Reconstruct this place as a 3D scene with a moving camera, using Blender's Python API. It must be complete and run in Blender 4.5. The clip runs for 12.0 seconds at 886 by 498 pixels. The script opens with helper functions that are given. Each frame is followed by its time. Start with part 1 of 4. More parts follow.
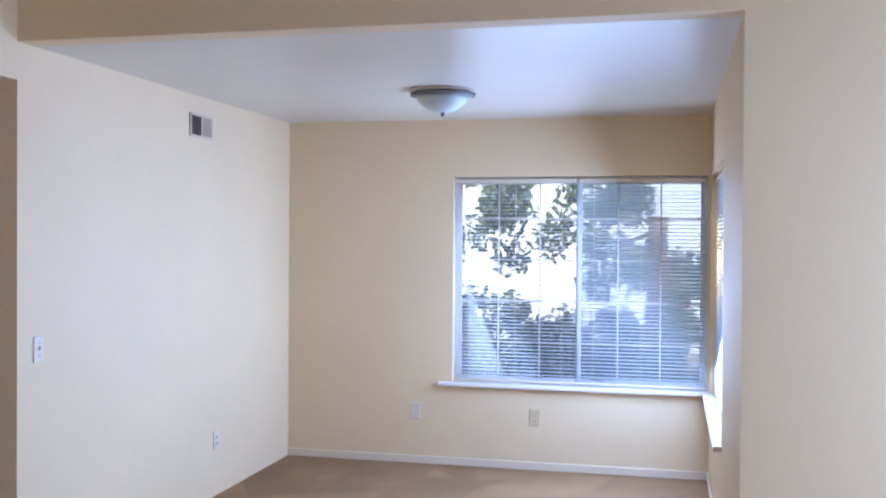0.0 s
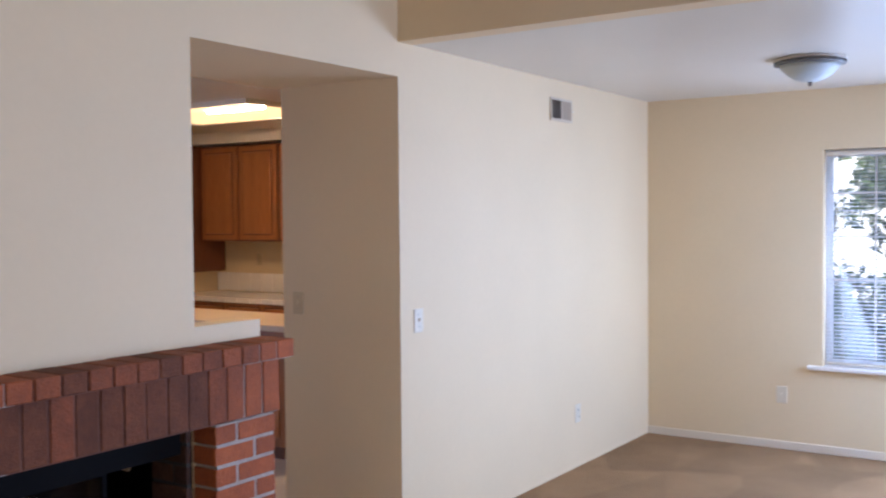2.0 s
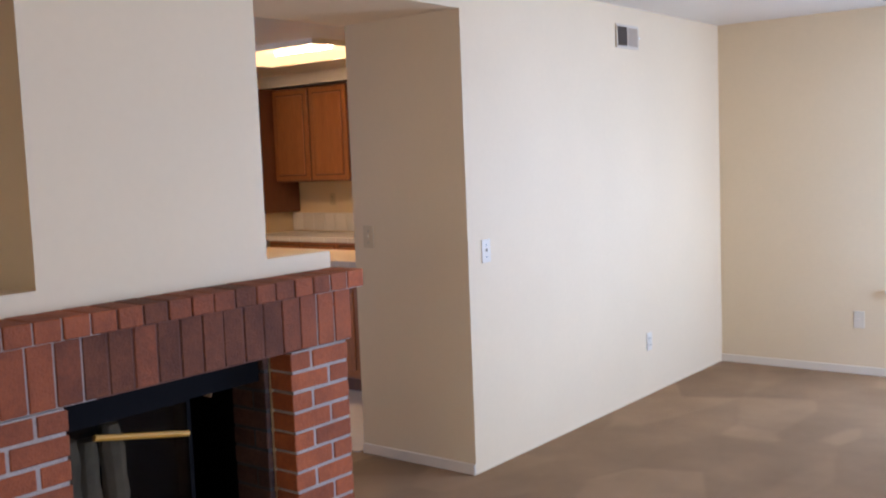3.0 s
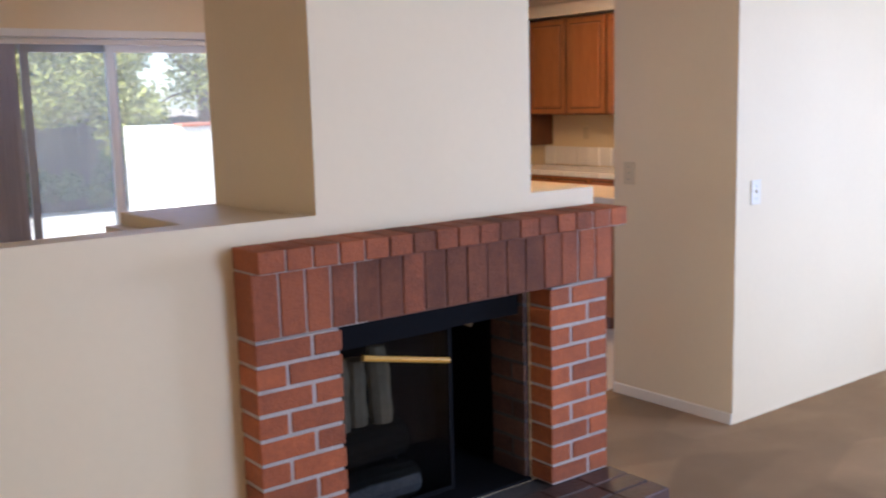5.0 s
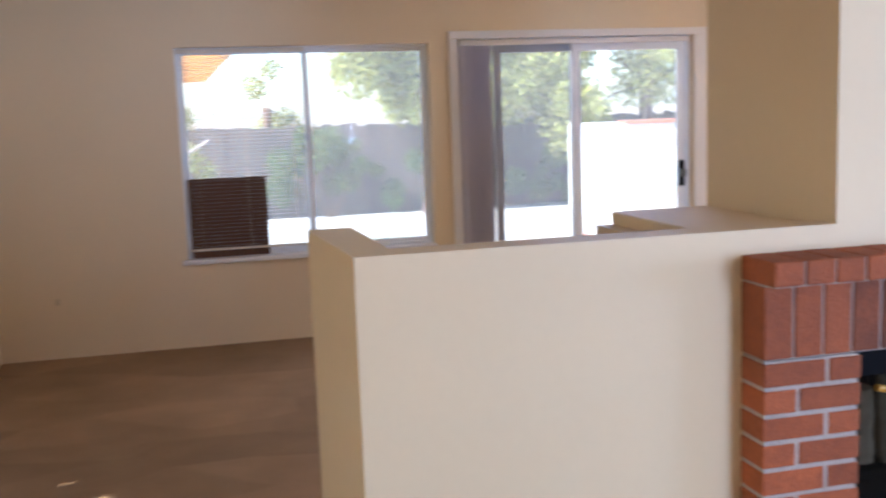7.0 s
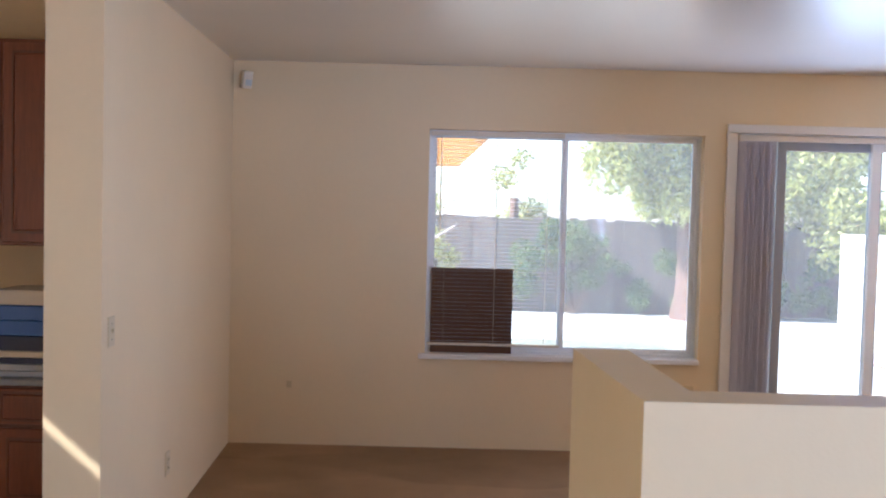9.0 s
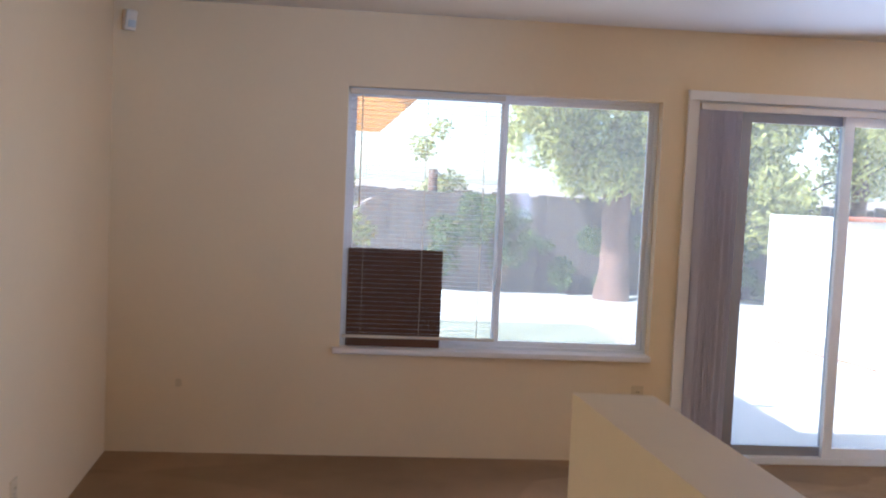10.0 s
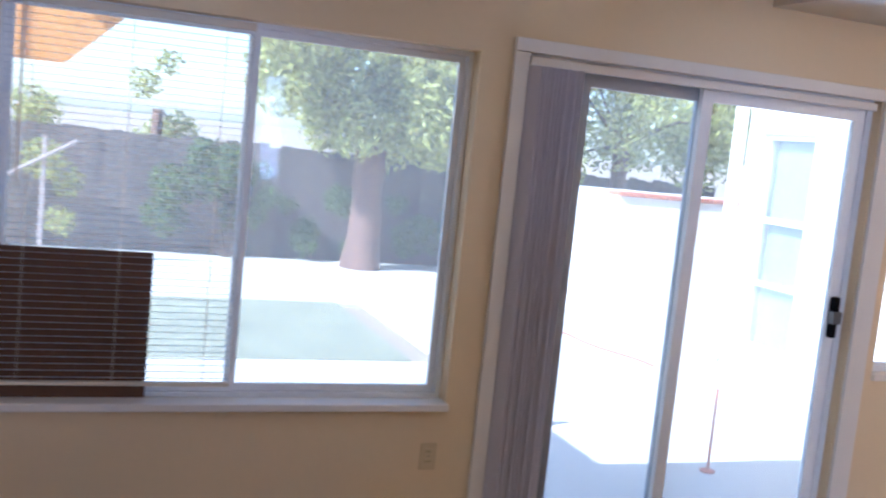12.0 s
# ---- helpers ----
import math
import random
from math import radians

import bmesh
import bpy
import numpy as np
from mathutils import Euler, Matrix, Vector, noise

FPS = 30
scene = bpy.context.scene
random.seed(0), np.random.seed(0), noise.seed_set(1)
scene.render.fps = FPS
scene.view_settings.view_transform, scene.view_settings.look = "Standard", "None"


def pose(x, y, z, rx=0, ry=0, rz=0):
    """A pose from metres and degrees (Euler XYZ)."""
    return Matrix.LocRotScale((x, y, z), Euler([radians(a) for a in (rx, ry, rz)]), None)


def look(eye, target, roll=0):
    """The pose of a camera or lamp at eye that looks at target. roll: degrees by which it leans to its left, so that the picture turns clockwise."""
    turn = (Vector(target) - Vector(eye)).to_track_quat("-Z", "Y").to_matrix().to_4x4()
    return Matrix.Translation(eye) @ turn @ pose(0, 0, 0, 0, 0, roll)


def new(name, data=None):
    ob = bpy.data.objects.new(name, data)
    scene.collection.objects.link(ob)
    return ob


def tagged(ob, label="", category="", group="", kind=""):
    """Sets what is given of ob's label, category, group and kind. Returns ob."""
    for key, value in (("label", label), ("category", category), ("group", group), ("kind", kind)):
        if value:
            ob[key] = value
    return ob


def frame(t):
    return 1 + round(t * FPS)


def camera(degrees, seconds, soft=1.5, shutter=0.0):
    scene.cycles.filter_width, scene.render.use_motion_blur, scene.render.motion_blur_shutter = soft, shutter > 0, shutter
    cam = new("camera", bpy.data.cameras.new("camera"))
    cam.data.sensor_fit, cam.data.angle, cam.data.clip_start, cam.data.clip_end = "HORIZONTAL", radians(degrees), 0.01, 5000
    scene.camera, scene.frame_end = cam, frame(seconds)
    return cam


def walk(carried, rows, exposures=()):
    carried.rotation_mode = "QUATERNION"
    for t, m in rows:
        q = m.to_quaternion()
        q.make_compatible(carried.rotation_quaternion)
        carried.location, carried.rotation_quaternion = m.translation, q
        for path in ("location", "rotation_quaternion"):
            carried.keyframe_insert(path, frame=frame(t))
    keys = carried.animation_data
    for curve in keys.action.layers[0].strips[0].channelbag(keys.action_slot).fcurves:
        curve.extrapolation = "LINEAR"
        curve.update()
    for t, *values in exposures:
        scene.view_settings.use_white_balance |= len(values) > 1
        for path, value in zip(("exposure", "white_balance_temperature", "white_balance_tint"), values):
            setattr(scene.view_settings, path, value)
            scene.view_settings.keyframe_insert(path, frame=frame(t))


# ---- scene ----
PATH = [
    (0, (2.745, -3.722, 1.615), (2.292, -1.774, 1.59), 0.4),
    (0.5, (2.684, -3.738, 1.592), (2.191, -1.802, 1.514), 1.3),
    (1, (2.665, -3.77, 1.606), (2.02, -1.88, 1.513), 1.5),
    (1.5, (2.71, -3.779, 1.609), (1.788, -2.005, 1.55), 0.2),
    (2, (2.785, -3.799, 1.607), (1.675, -2.137, 1.543), -0.5),
    (2.5, (2.844, -3.82, 1.604), (1.631, -2.233, 1.506), -1.9),
    (2.7, (2.873, -3.823, 1.582), (1.649, -2.248, 1.446), -2.1),
    (4.3, (2.727, -3.832, 1.545), (1.39, -2.375, 1.249), -1.3),
    (4.5, (2.739, -3.845, 1.553), (1.332, -2.455, 1.256), -1.4),
    (5, (2.76, -3.843, 1.568), (1.194, -2.635, 1.27), -1.5),
    (5.5, (2.648, -3.852, 1.575), (0.983, -2.78, 1.291), -1.5),
    (6, (2.536, -3.877, 1.575), (0.801, -2.923, 1.292), -1.4),
    (6.5, (2.479, -3.944, 1.571), (0.653, -3.178, 1.29), -2.1),
    (7, (2.472, -3.982, 1.572), (0.546, -3.521, 1.295), -2.1),
    (7.5, (2.492, -3.969, 1.572), (0.518, -3.789, 1.301), -1.6),
    (7.7, (2.489, -3.962, 1.567), (0.508, -3.858, 1.309), -1.6),
    (9.3, (1.591, -4.011, 1.568), (-0.407, -4.023, 1.481), 1.9),
    (9.5, (1.419, -4.011, 1.569), (-0.576, -4.031, 1.434), 2.5),
    (10, (0.964, -4.052, 1.564), (-1.024, -3.875, 1.425), 2.6),
    (10.5, (0.511, -4.054, 1.544), (-1.478, -3.887, 1.416), 3.9),
    (11, (0.038, -4.012, 1.535), (-1.951, -3.85, 1.401), 3.9),
    (11.5, (-0.396, -4.004, 1.622), (-2.329, -3.526, 1.442), 4.1),
    (12, (-0.78, -3.846, 1.68), (-2.64, -3.143, 1.466), 5.8),
]
LENS = 48.3
cam = camera(LENS, 12.0, soft=2.1, shutter=0.4)
walk(cam, [(t, look(e, g, r)) for t, e, g, r in PATH], exposures=[
    (0, 0.96, 5350, 14.5), (2.5, 1.05, 5800, 15.5), (5.5, 1.46, 5650, 14.5), (6.5, 1.54, 5600, 13.5), (7.5, 1.86, 5550, 12.5),
    (9.5, 1.74, 5500, 12), (10.5, 1.52, 5350, 11.5), (11.5, 1.36, 5150, 12), (12, 1.44, 5000, 12)])

# ---- daylight ----
world = bpy.data.worlds.new("sky")
scene.world = world
world.use_nodes = True
wn = world.node_tree.nodes
sky = wn.new("ShaderNodeTexSky")
sky.sky_type = "NISHITA"
sky.sun_disc = False
SUN_TRAVEL = Vector((-0.24, 0.70, -0.62)).normalized()
sky.sun_elevation = math.asin(-SUN_TRAVEL.z)
sky.sun_rotation = math.atan2(-SUN_TRAVEL.x, -SUN_TRAVEL.y)
wn["Background"].inputs["Strength"].default_value = 0.15
world.node_tree.links.new(sky.outputs["Color"], wn["Background"].inputs["Color"])
sun = new("sun", bpy.data.lights.new("sun", "SUN"))
sun.data.energy, sun.data.angle, sun.data.color = 5.0, radians(0.5), (1.0, 0.95, 0.86)
sun.matrix_world = SUN_TRAVEL.to_track_quat("-Z", "Y").to_matrix().to_4x4()


def window_fill(name, eye, target, w, h, watts, color=(0.86, 0.93, 1.0)):
    """An area lamp added inside an opening to strengthen the sky light there."""
    li = new(name, bpy.data.lights.new(name, "AREA"))
    li.data.shape, li.data.size, li.data.size_y = "RECTANGLE", w, h
    li.data.energy, li.data.color = watts, color
    li.matrix_world = look(eye, target)
    return li


# Fill lamps added to the sky's own light, each tinted for its room.
window_fill("sky_fill_living", (5.12, -0.95, 1.4), (0, -2.0, 0.8), 1.1, 1.9, 58, (0.50, 0.665, 1.0))
window_fill("sky_fill_dining_east", (2.93, 2.2, 1.2), (0, 1.7, -0.2), 1.4, 1.2, 53, (0.45, 0.62, 1.0))
window_fill("sky_fill_dining_north", (2.1, 3.0, 1.3), (0.6, -3.5, 0.7), 1.6, 1.3, 13, (0.58, 0.73, 1.0))
window_fill("sky_fill_family", (-4.32, -3.2, 1.35), (0, -3.0, 2.0), 1.6, 1.3, 1.5, (1.0, 0.78, 0.60))
window_fill("sky_fill_patio_door", (-4.12, -1.2, 1.25), (-1.0, -2.4, 1.7), 1.0, 1.3, 15, (0.46, 0.62, 1.0))

# ---- materials ----
def material(name, color, rough=0.6, metal=0.0, grain=0.0, grain_scale=40.0, stain=0.0, stain_scale=2.0, bump=0.0, bump_scale=60.0,
             per_object=0.0, stretch=(1, 1, 1), spec=0.5, island=0.0):
    """Principled paint, stone, wood or cloth with variation at two scales and a fine relief."""
    m = bpy.data.materials.new(name)
    m.use_nodes = True
    nt = m.node_tree
    b = nt.nodes["Principled BSDF"]
    b.inputs["Roughness"].default_value = rough
    b.inputs["Metallic"].default_value = metal
    b.inputs["Specular IOR Level"].default_value = spec
    coord = nt.nodes.new("ShaderNodeTexCoord")
    mapping = nt.nodes.new("ShaderNodeMapping")
    mapping.inputs["Scale"].default_value = stretch
    geo = nt.nodes.new("ShaderNodeNewGeometry")
    nt.links.new(geo.outputs["Position"], mapping.inputs["Vector"])
    value = None

    def add(sock, amount):
        nonlocal value
        mr = nt.nodes.new("ShaderNodeMapRange")
        mr.inputs["To Min"].default_value = 1 - amount
        mr.inputs["To Max"].default_value = 1 + amount
        nt.links.new(sock, mr.inputs["Value"])
        if value is None:
            value = mr.outputs["Result"]
        else:
            mu = nt.nodes.new("ShaderNodeMath")
            mu.operation = "MULTIPLY"
            nt.links.new(value, mu.inputs[0])
            nt.links.new(mr.outputs["Result"], mu.inputs[1])
            value = mu.outputs[0]

    def tex(scale, detail=4.0):
        n = nt.nodes.new("ShaderNodeTexNoise")
        n.inputs["Scale"].default_value = scale
        n.inputs["Detail"].default_value = detail
        nt.links.new(mapping.outputs["Vector"], n.inputs["Vector"])
        return n.outputs["Fac"]

    if grain:
        add(tex(grain_scale), grain * 2)
    if stain:
        add(tex(stain_scale, 3.0), stain * 2)
    if per_object:
        oi = nt.nodes.new("ShaderNodeObjectInfo")
        add(oi.outputs["Random"], per_object)
    if island:
        add(geo.outputs["Random Per Island"], island)
    if value is None:
        b.inputs["Base Color"].default_value = (*color, 1)
    else:
        vm = nt.nodes.new("ShaderNodeVectorMath")
        vm.operation = "SCALE"
        vm.inputs[0].default_value = color
        nt.links.new(value, vm.inputs["Scale"])
        nt.links.new(vm.outputs["Vector"], b.inputs["Base Color"])
    if bump:
        bp = nt.nodes.new("ShaderNodeBump")
        bp.inputs["Strength"].default_value = bump
        bp.inputs["Distance"].default_value = 0.01
        nt.links.new(tex(bump_scale, 5.0), bp.inputs["Height"])
        nt.links.new(bp.outputs["Normal"], b.inputs["Normal"])
    return m


def glass(name, tint=(0.95, 0.98, 1.0), veil=0.0, haze=(1.0, 0.95, 0.88)):
    """Thin clear window glass; a translucent film paints a pale veil of glare."""
    m = bpy.data.materials.new(name)
    m.use_nodes = True
    nt = m.node_tree
    nt.nodes.remove(nt.nodes["Principled BSDF"])
    tr = nt.nodes.new("ShaderNodeBsdfTransparent")
    tr.inputs["Color"].default_value = (*tint, 1)
    gl = nt.nodes.new("ShaderNodeBsdfGlossy")
    gl.inputs["Roughness"].default_value = 0.03
    fr = nt.nodes.new("ShaderNodeFresnel")
    fr.inputs["IOR"].default_value = 1.25
    mix = nt.nodes.new("ShaderNodeMixShader")
    nt.links.new(fr.outputs["Fac"], mix.inputs["Fac"])
    nt.links.new(tr.outputs["BSDF"], mix.inputs[1])
    nt.links.new(gl.outputs["BSDF"], mix.inputs[2])
    film = nt.nodes.new("ShaderNodeBsdfTranslucent")
    film.inputs["Color"].default_value = (*haze, 1)
    veiled = nt.nodes.new("ShaderNodeMixShader")
    veiled.inputs["Fac"].default_value = veil
    nt.links.new(mix.outputs["Shader"], veiled.inputs[1])
    nt.links.new(film.outputs["BSDF"], veiled.inputs[2])
    nt.links.new(veiled.outputs["Shader"], nt.nodes["Material Output"].inputs["Surface"])
    return m


def emitter(name, color, strength):
    m = bpy.data.materials.new(name)
    m.use_nodes = True
    b = m.node_tree.nodes["Principled BSDF"]
    b.inputs["Base Color"].default_value = (*color, 1)
    b.inputs["Emission Color"].default_value = (*color, 1)
    b.inputs["Emission Strength"].default_value = strength
    return m


WALL = material("wall_paint", (0.75, 0.575, 0.34), 0.6, grain=0.01, grain_scale=30, stain=0.03, stain_scale=1.3, bump=0.06, bump_scale=90)
CEIL = material("ceiling_paint", (0.66, 0.59, 0.48), 0.33, grain=0.015, grain_scale=60, stain=0.02, bump=0.10, bump_scale=70)
BASE = material("baseboard_paint", (0.75, 0.63, 0.47), 0.45, grain=0.01, stain=0.03, bump=0.05)
TRIM = material("trim_paint", (0.77, 0.70, 0.61), 0.45, grain=0.01, stain=0.03, bump=0.05)
def vacuumed_carpet():
    """Cut pile whose brushed wedges catch the light differently."""
    m = material("carpet", (0.355, 0.215, 0.108), 0.95, grain=0.22, grain_scale=220, stain=0.16, stain_scale=2.2, bump=0.9, bump_scale=260, spec=0.1)
    nt = m.node_tree
    geo = nt.nodes.new("ShaderNodeNewGeometry")
    mp = nt.nodes.new("ShaderNodeMapping")
    mp.inputs["Rotation"].default_value = (0, 0, 0.5)
    mp.inputs["Scale"].default_value = (2.6, 1.3, 1.0)
    vo = nt.nodes.new("ShaderNodeTexVoronoi")
    vo.inputs["Scale"].default_value = 1.0
    vo.feature = "SMOOTH_F1"
    vo.inputs["Smoothness"].default_value = 0.12
    mr = nt.nodes.new("ShaderNodeMapRange")
    mr.inputs["To Min"].default_value = 0.88
    mr.inputs["To Max"].default_value = 1.16
    sep = nt.nodes.new("ShaderNodeSeparateColor")
    old = nt.nodes["Principled BSDF"].inputs["Base Color"].links[0].from_socket
    vm = nt.nodes.new("ShaderNodeVectorMath")
    vm.operation = "SCALE"
    nt.links.new(geo.outputs["Position"], mp.inputs["Vector"])
    nt.links.new(mp.outputs["Vector"], vo.inputs["Vector"])
    nt.links.new(vo.outputs["Color"], sep.inputs["Color"])
    nt.links.new(sep.outputs["Red"], mr.inputs["Value"])
    nt.links.new(old, vm.inputs[0])
    nt.links.new(mr.outputs["Result"], vm.inputs["Scale"])
    nt.links.new(vm.outputs["Vector"], nt.nodes["Principled BSDF"].inputs["Base Color"])
    return m


CARPET = vacuumed_carpet()
VINYL = material("vinyl_floor", (0.62, 0.55, 0.47), 0.4, grain=0.04, grain_scale=20, stain=0.04, bump=0.05)
BRICK = material("red_brick", (0.32, 0.074, 0.016), 0.75, grain=0.16, grain_scale=55, stain=0.16, stain_scale=9, bump=0.5, bump_scale=120, per_object=0.20)
SOOT_BRICK = material("sooty_brick", (0.145, 0.042, 0.014), 0.85, grain=0.2, grain_scale=55, stain=0.25, stain_scale=8, bump=0.5, bump_scale=120, per_object=0.14)
BLACK_BRICK = material("blackened_brick", (0.095, 0.042, 0.024), 0.9, grain=0.25, grain_scale=55, stain=0.25, stain_scale=8, bump=0.5, bump_scale=120, per_object=0.4)
HALF_SOOT = material("smoke_stained_brick", (0.215, 0.054, 0.015), 0.8, grain=0.18, grain_scale=55, stain=0.22, stain_scale=8, bump=0.5, bump_scale=120, per_object=0.14)
BROWN_MORTAR = material("smoke_stained_mortar", (0.16, 0.065, 0.04), 0.9, grain=0.15, grain_scale=90, stain=0.2, stain_scale=8, bump=0.5, bump_scale=150)
MORTAR = material("mortar", (0.42, 0.34, 0.28), 0.9, grain=0.12, grain_scale=90, stain=0.1, stain_scale=8, bump=0.5, bump_scale=150)
SOOT_MORTAR = material("sooty_mortar", (0.06, 0.05, 0.045), 0.9, grain=0.2, grain_scale=60, stain=0.2, bump=0.5, bump_scale=150)
BLACK_METAL = material("black_metal", (0.006, 0.005, 0.005), 0.85, 0.0, grain=0.1, grain_scale=60, stain=0.1, bump=0.1, spec=0.1)
OAK = material("oak_wood", (0.36, 0.125, 0.036), 0.38, grain=0.16, grain_scale=14, stain=0.1, stain_scale=3, bump=0.1, bump_scale=30, stretch=(6, 6, 0.6), per_object=0.08)
DARK_OAK = material("dark_oak_wood", (0.16, 0.055, 0.022), 0.4, grain=0.16, grain_scale=14, stain=0.1, bump=0.1, bump_scale=30, stretch=(6, 6, 0.6))
TILE = material("white_tile", (0.84, 0.78, 0.72), 0.18, grain=0.02, stain=0.03, per_object=0.04)
GROUT = material("tile_grout", (0.55, 0.50, 0.45), 0.85, grain=0.06)
# Frame aluminium paled towards white: window bloom put into the colour.
ALU = material("aluminium_frame", (0.84, 0.83, 0.82), 0.4, 0.0, grain=0.02, stain=0.04, bump=0.03)
# Darker copy of the aluminium, with the outer leaf's shade in its colour.
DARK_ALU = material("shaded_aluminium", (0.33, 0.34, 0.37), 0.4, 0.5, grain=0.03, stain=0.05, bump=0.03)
VANE = material("vertical_blind_fabric", (0.62, 0.56, 0.58), 0.8, grain=0.025, grain_scale=60, stain=0.04, bump=0.06, stretch=(1, 1, 0.2))
PLATE = material("ivory_plastic", (0.62, 0.47, 0.27), 0.35, stain=0.02)
WHITE_PLASTIC = material("white_plastic", (0.70, 0.60, 0.45), 0.35, stain=0.02)
GREY_METAL = material("grey_metal", (0.16, 0.15, 0.14), 0.5, 0.3, grain=0.05)
BRASS = material("brass", (0.65, 0.38, 0.12), 0.3, 1.0, grain=0.05)
CARD = material("brown_cardboard", (0.12, 0.052, 0.022), 0.8, grain=0.06, grain_scale=30, stain=0.12, bump=0.1)
YELLOW = material("yellow_plastic", (0.62, 0.30, 0.03), 0.4, stain=0.08)
LOG = material("pale_ceramic_log", (0.42, 0.36, 0.27), 0.85, grain=0.2, grain_scale=25, stain=0.25, bump=0.5)
# The film's share sets how far painted glare washes out the garden.
GLASS = glass("window_glass", veil=0.14)
SCREEN = glass("insect_screen_mesh", (0.90, 0.92, 0.95), 0.26, (0.86, 0.92, 1.0))
DARK_GLASS = glass("smoked_glass", (0.68, 0.67, 0.64))
FROST = material("frosted_lamp_glass", (0.50, 0.53, 0.50), 0.35, stain=0.06, stain_scale=8)
STUCCO = material("white_stucco", (0.78, 0.75, 0.70), 0.85, grain=0.06, grain_scale=60, stain=0.05, bump=0.5, bump_scale=90)
CONCRETE = material("concrete", (0.55, 0.52, 0.47), 0.85, grain=0.08, grain_scale=40, stain=0.08, stain_scale=0.7, bump=0.3)
EARTH = material("dry_earth", (0.33, 0.26, 0.19), 0.95, grain=0.2, grain_scale=12, stain=0.2, stain_scale=0.6, bump=0.6, bump_scale=30)
LAWN = material("lawn", (0.24, 0.235, 0.15), 0.9, grain=0.3, grain_scale=60, stain=0.2, stain_scale=1.5, bump=0.8, bump_scale=120)
FENCE = material("weathered_fence_wood", (0.11, 0.085, 0.075), 0.85, grain=0.2, grain_scale=12, stain=0.2, bump=0.4, stretch=(5, 5, 0.5), per_object=0.25)
# Darker bark for limbs and stems: the foliage's shade put into the colour.
LIMB = material("shaded_bark", (0.12, 0.075, 0.05), 0.95, grain=0.3, grain_scale=18, stain=0.25, bump=0.8, bump_scale=25)
BARK = material("bark", (0.15, 0.085, 0.06), 0.95, grain=0.3, grain_scale=18, stain=0.25, bump=1.0, bump_scale=25, stretch=(3, 3, 0.6))


def thin(name, color, through_part, **look_of):
    """A thin sheet that lets part of the light through."""
    m = material(name, color, **look_of)
    nt = m.node_tree
    b = nt.nodes["Principled BSDF"]
    tl = nt.nodes.new("ShaderNodeBsdfTranslucent")
    mix = nt.nodes.new("ShaderNodeMixShader")
    mix.inputs["Fac"].default_value = through_part
    nt.links.new(b.inputs["Base Color"].links[0].from_socket, tl.inputs["Color"])
    nt.links.new(b.outputs["BSDF"], mix.inputs[1])
    nt.links.new(tl.outputs["BSDF"], mix.inputs[2])
    nt.links.new(mix.outputs["Shader"], nt.nodes["Material Output"].inputs["Surface"])
    return m


def foliage(name, color):
    """Leaves that let some sun through."""
    return thin(name, color, 0.45, rough=0.5, grain=0.2, grain_scale=8, island=0.5, spec=0.3)


BLIND = thin("blind_slat", (0.74, 0.76, 0.80), 0.35, rough=0.45, grain=0.01, stain=0.03)
LEAF = foliage("leaf", (0.12, 0.165, 0.05))
LEAF_PALE = foliage("pale_leaf", (0.42, 0.42, 0.14))
ORANGE_WOOD = material("orange_stained_wood", (0.72, 0.33, 0.075), 0.6, grain=0.1, grain_scale=14, stain=0.1, stretch=(1, 5, 5))
TERRACOTTA = material("terracotta", (0.45, 0.16, 0.09), 0.8, grain=0.1, stain=0.1)
BLUE = material("blue_plastic", (0.02, 0.11, 0.42), 0.35, stain=0.1)
NAVY = material("navy_plastic", (0.012, 0.018, 0.06), 0.4, stain=0.1)


# ---- mesh helpers ----
def box(bm, x0, y0, z0, x1, y1, z1):
    """A box between two corners, added to bm."""
    v = [bm.verts.new(p) for p in ((x0, y0, z0), (x1, y0, z0), (x1, y1, z0), (x0, y1, z0), (x0, y0, z1), (x1, y0, z1), (x1, y1, z1), (x0, y1, z1))]
    for f in ((3, 2, 1, 0), (4, 5, 6, 7), (0, 1, 5, 4), (1, 2, 6, 5), (2, 3, 7, 6), (3, 0, 4, 7)):
        bm.faces.new([v[i] for i in f])
    return bm


def boxes(*list_of_boxes):
    bm = bmesh.new()
    for b in list_of_boxes:
        box(bm, *b)
    return bm


def soft_box(x0, y0, z0, x1, y1, z1, r=0.004, seg=2):
    bm = boxes((x0, y0, z0, x1, y1, z1))
    bmesh.ops.bevel(bm, geom=bm.edges[:], offset=r, segments=seg, affect="EDGES", profile=0.5)
    return bm


def lathe(profile, seg=32, center=(0, 0, 0)):
    """A turned shape: (radius, height) pairs round the z axis."""
    bm = bmesh.new()
    rings = []
    for r, h in profile:
        rings.append([bm.verts.new((center[0] + r * math.cos(2 * math.pi * i / seg), center[1] + r * math.sin(2 * math.pi * i / seg), center[2] + h)) for i in range(seg)])
    for a, b in zip(rings, rings[1:]):
        for i in range(seg):
            bm.faces.new((a[i], a[(i + 1) % seg], b[(i + 1) % seg], b[i]))
    bm.faces.new(rings[0][::-1])
    bm.faces.new(rings[-1])
    bmesh.ops.recalc_face_normals(bm, faces=bm.faces[:])
    return bm


def rod(p, q, r, seg=10, r2=None):
    """A round bar from p to q."""
    p, q = Vector(p), Vector(q)
    d = q - p
    m = Matrix.Translation(p) @ d.to_track_quat("Z", "Y").to_matrix().to_4x4()
    bm = lathe([(r, 0), (r if r2 is None else r2, d.length)], seg)
    bm.transform(m)
    return bm


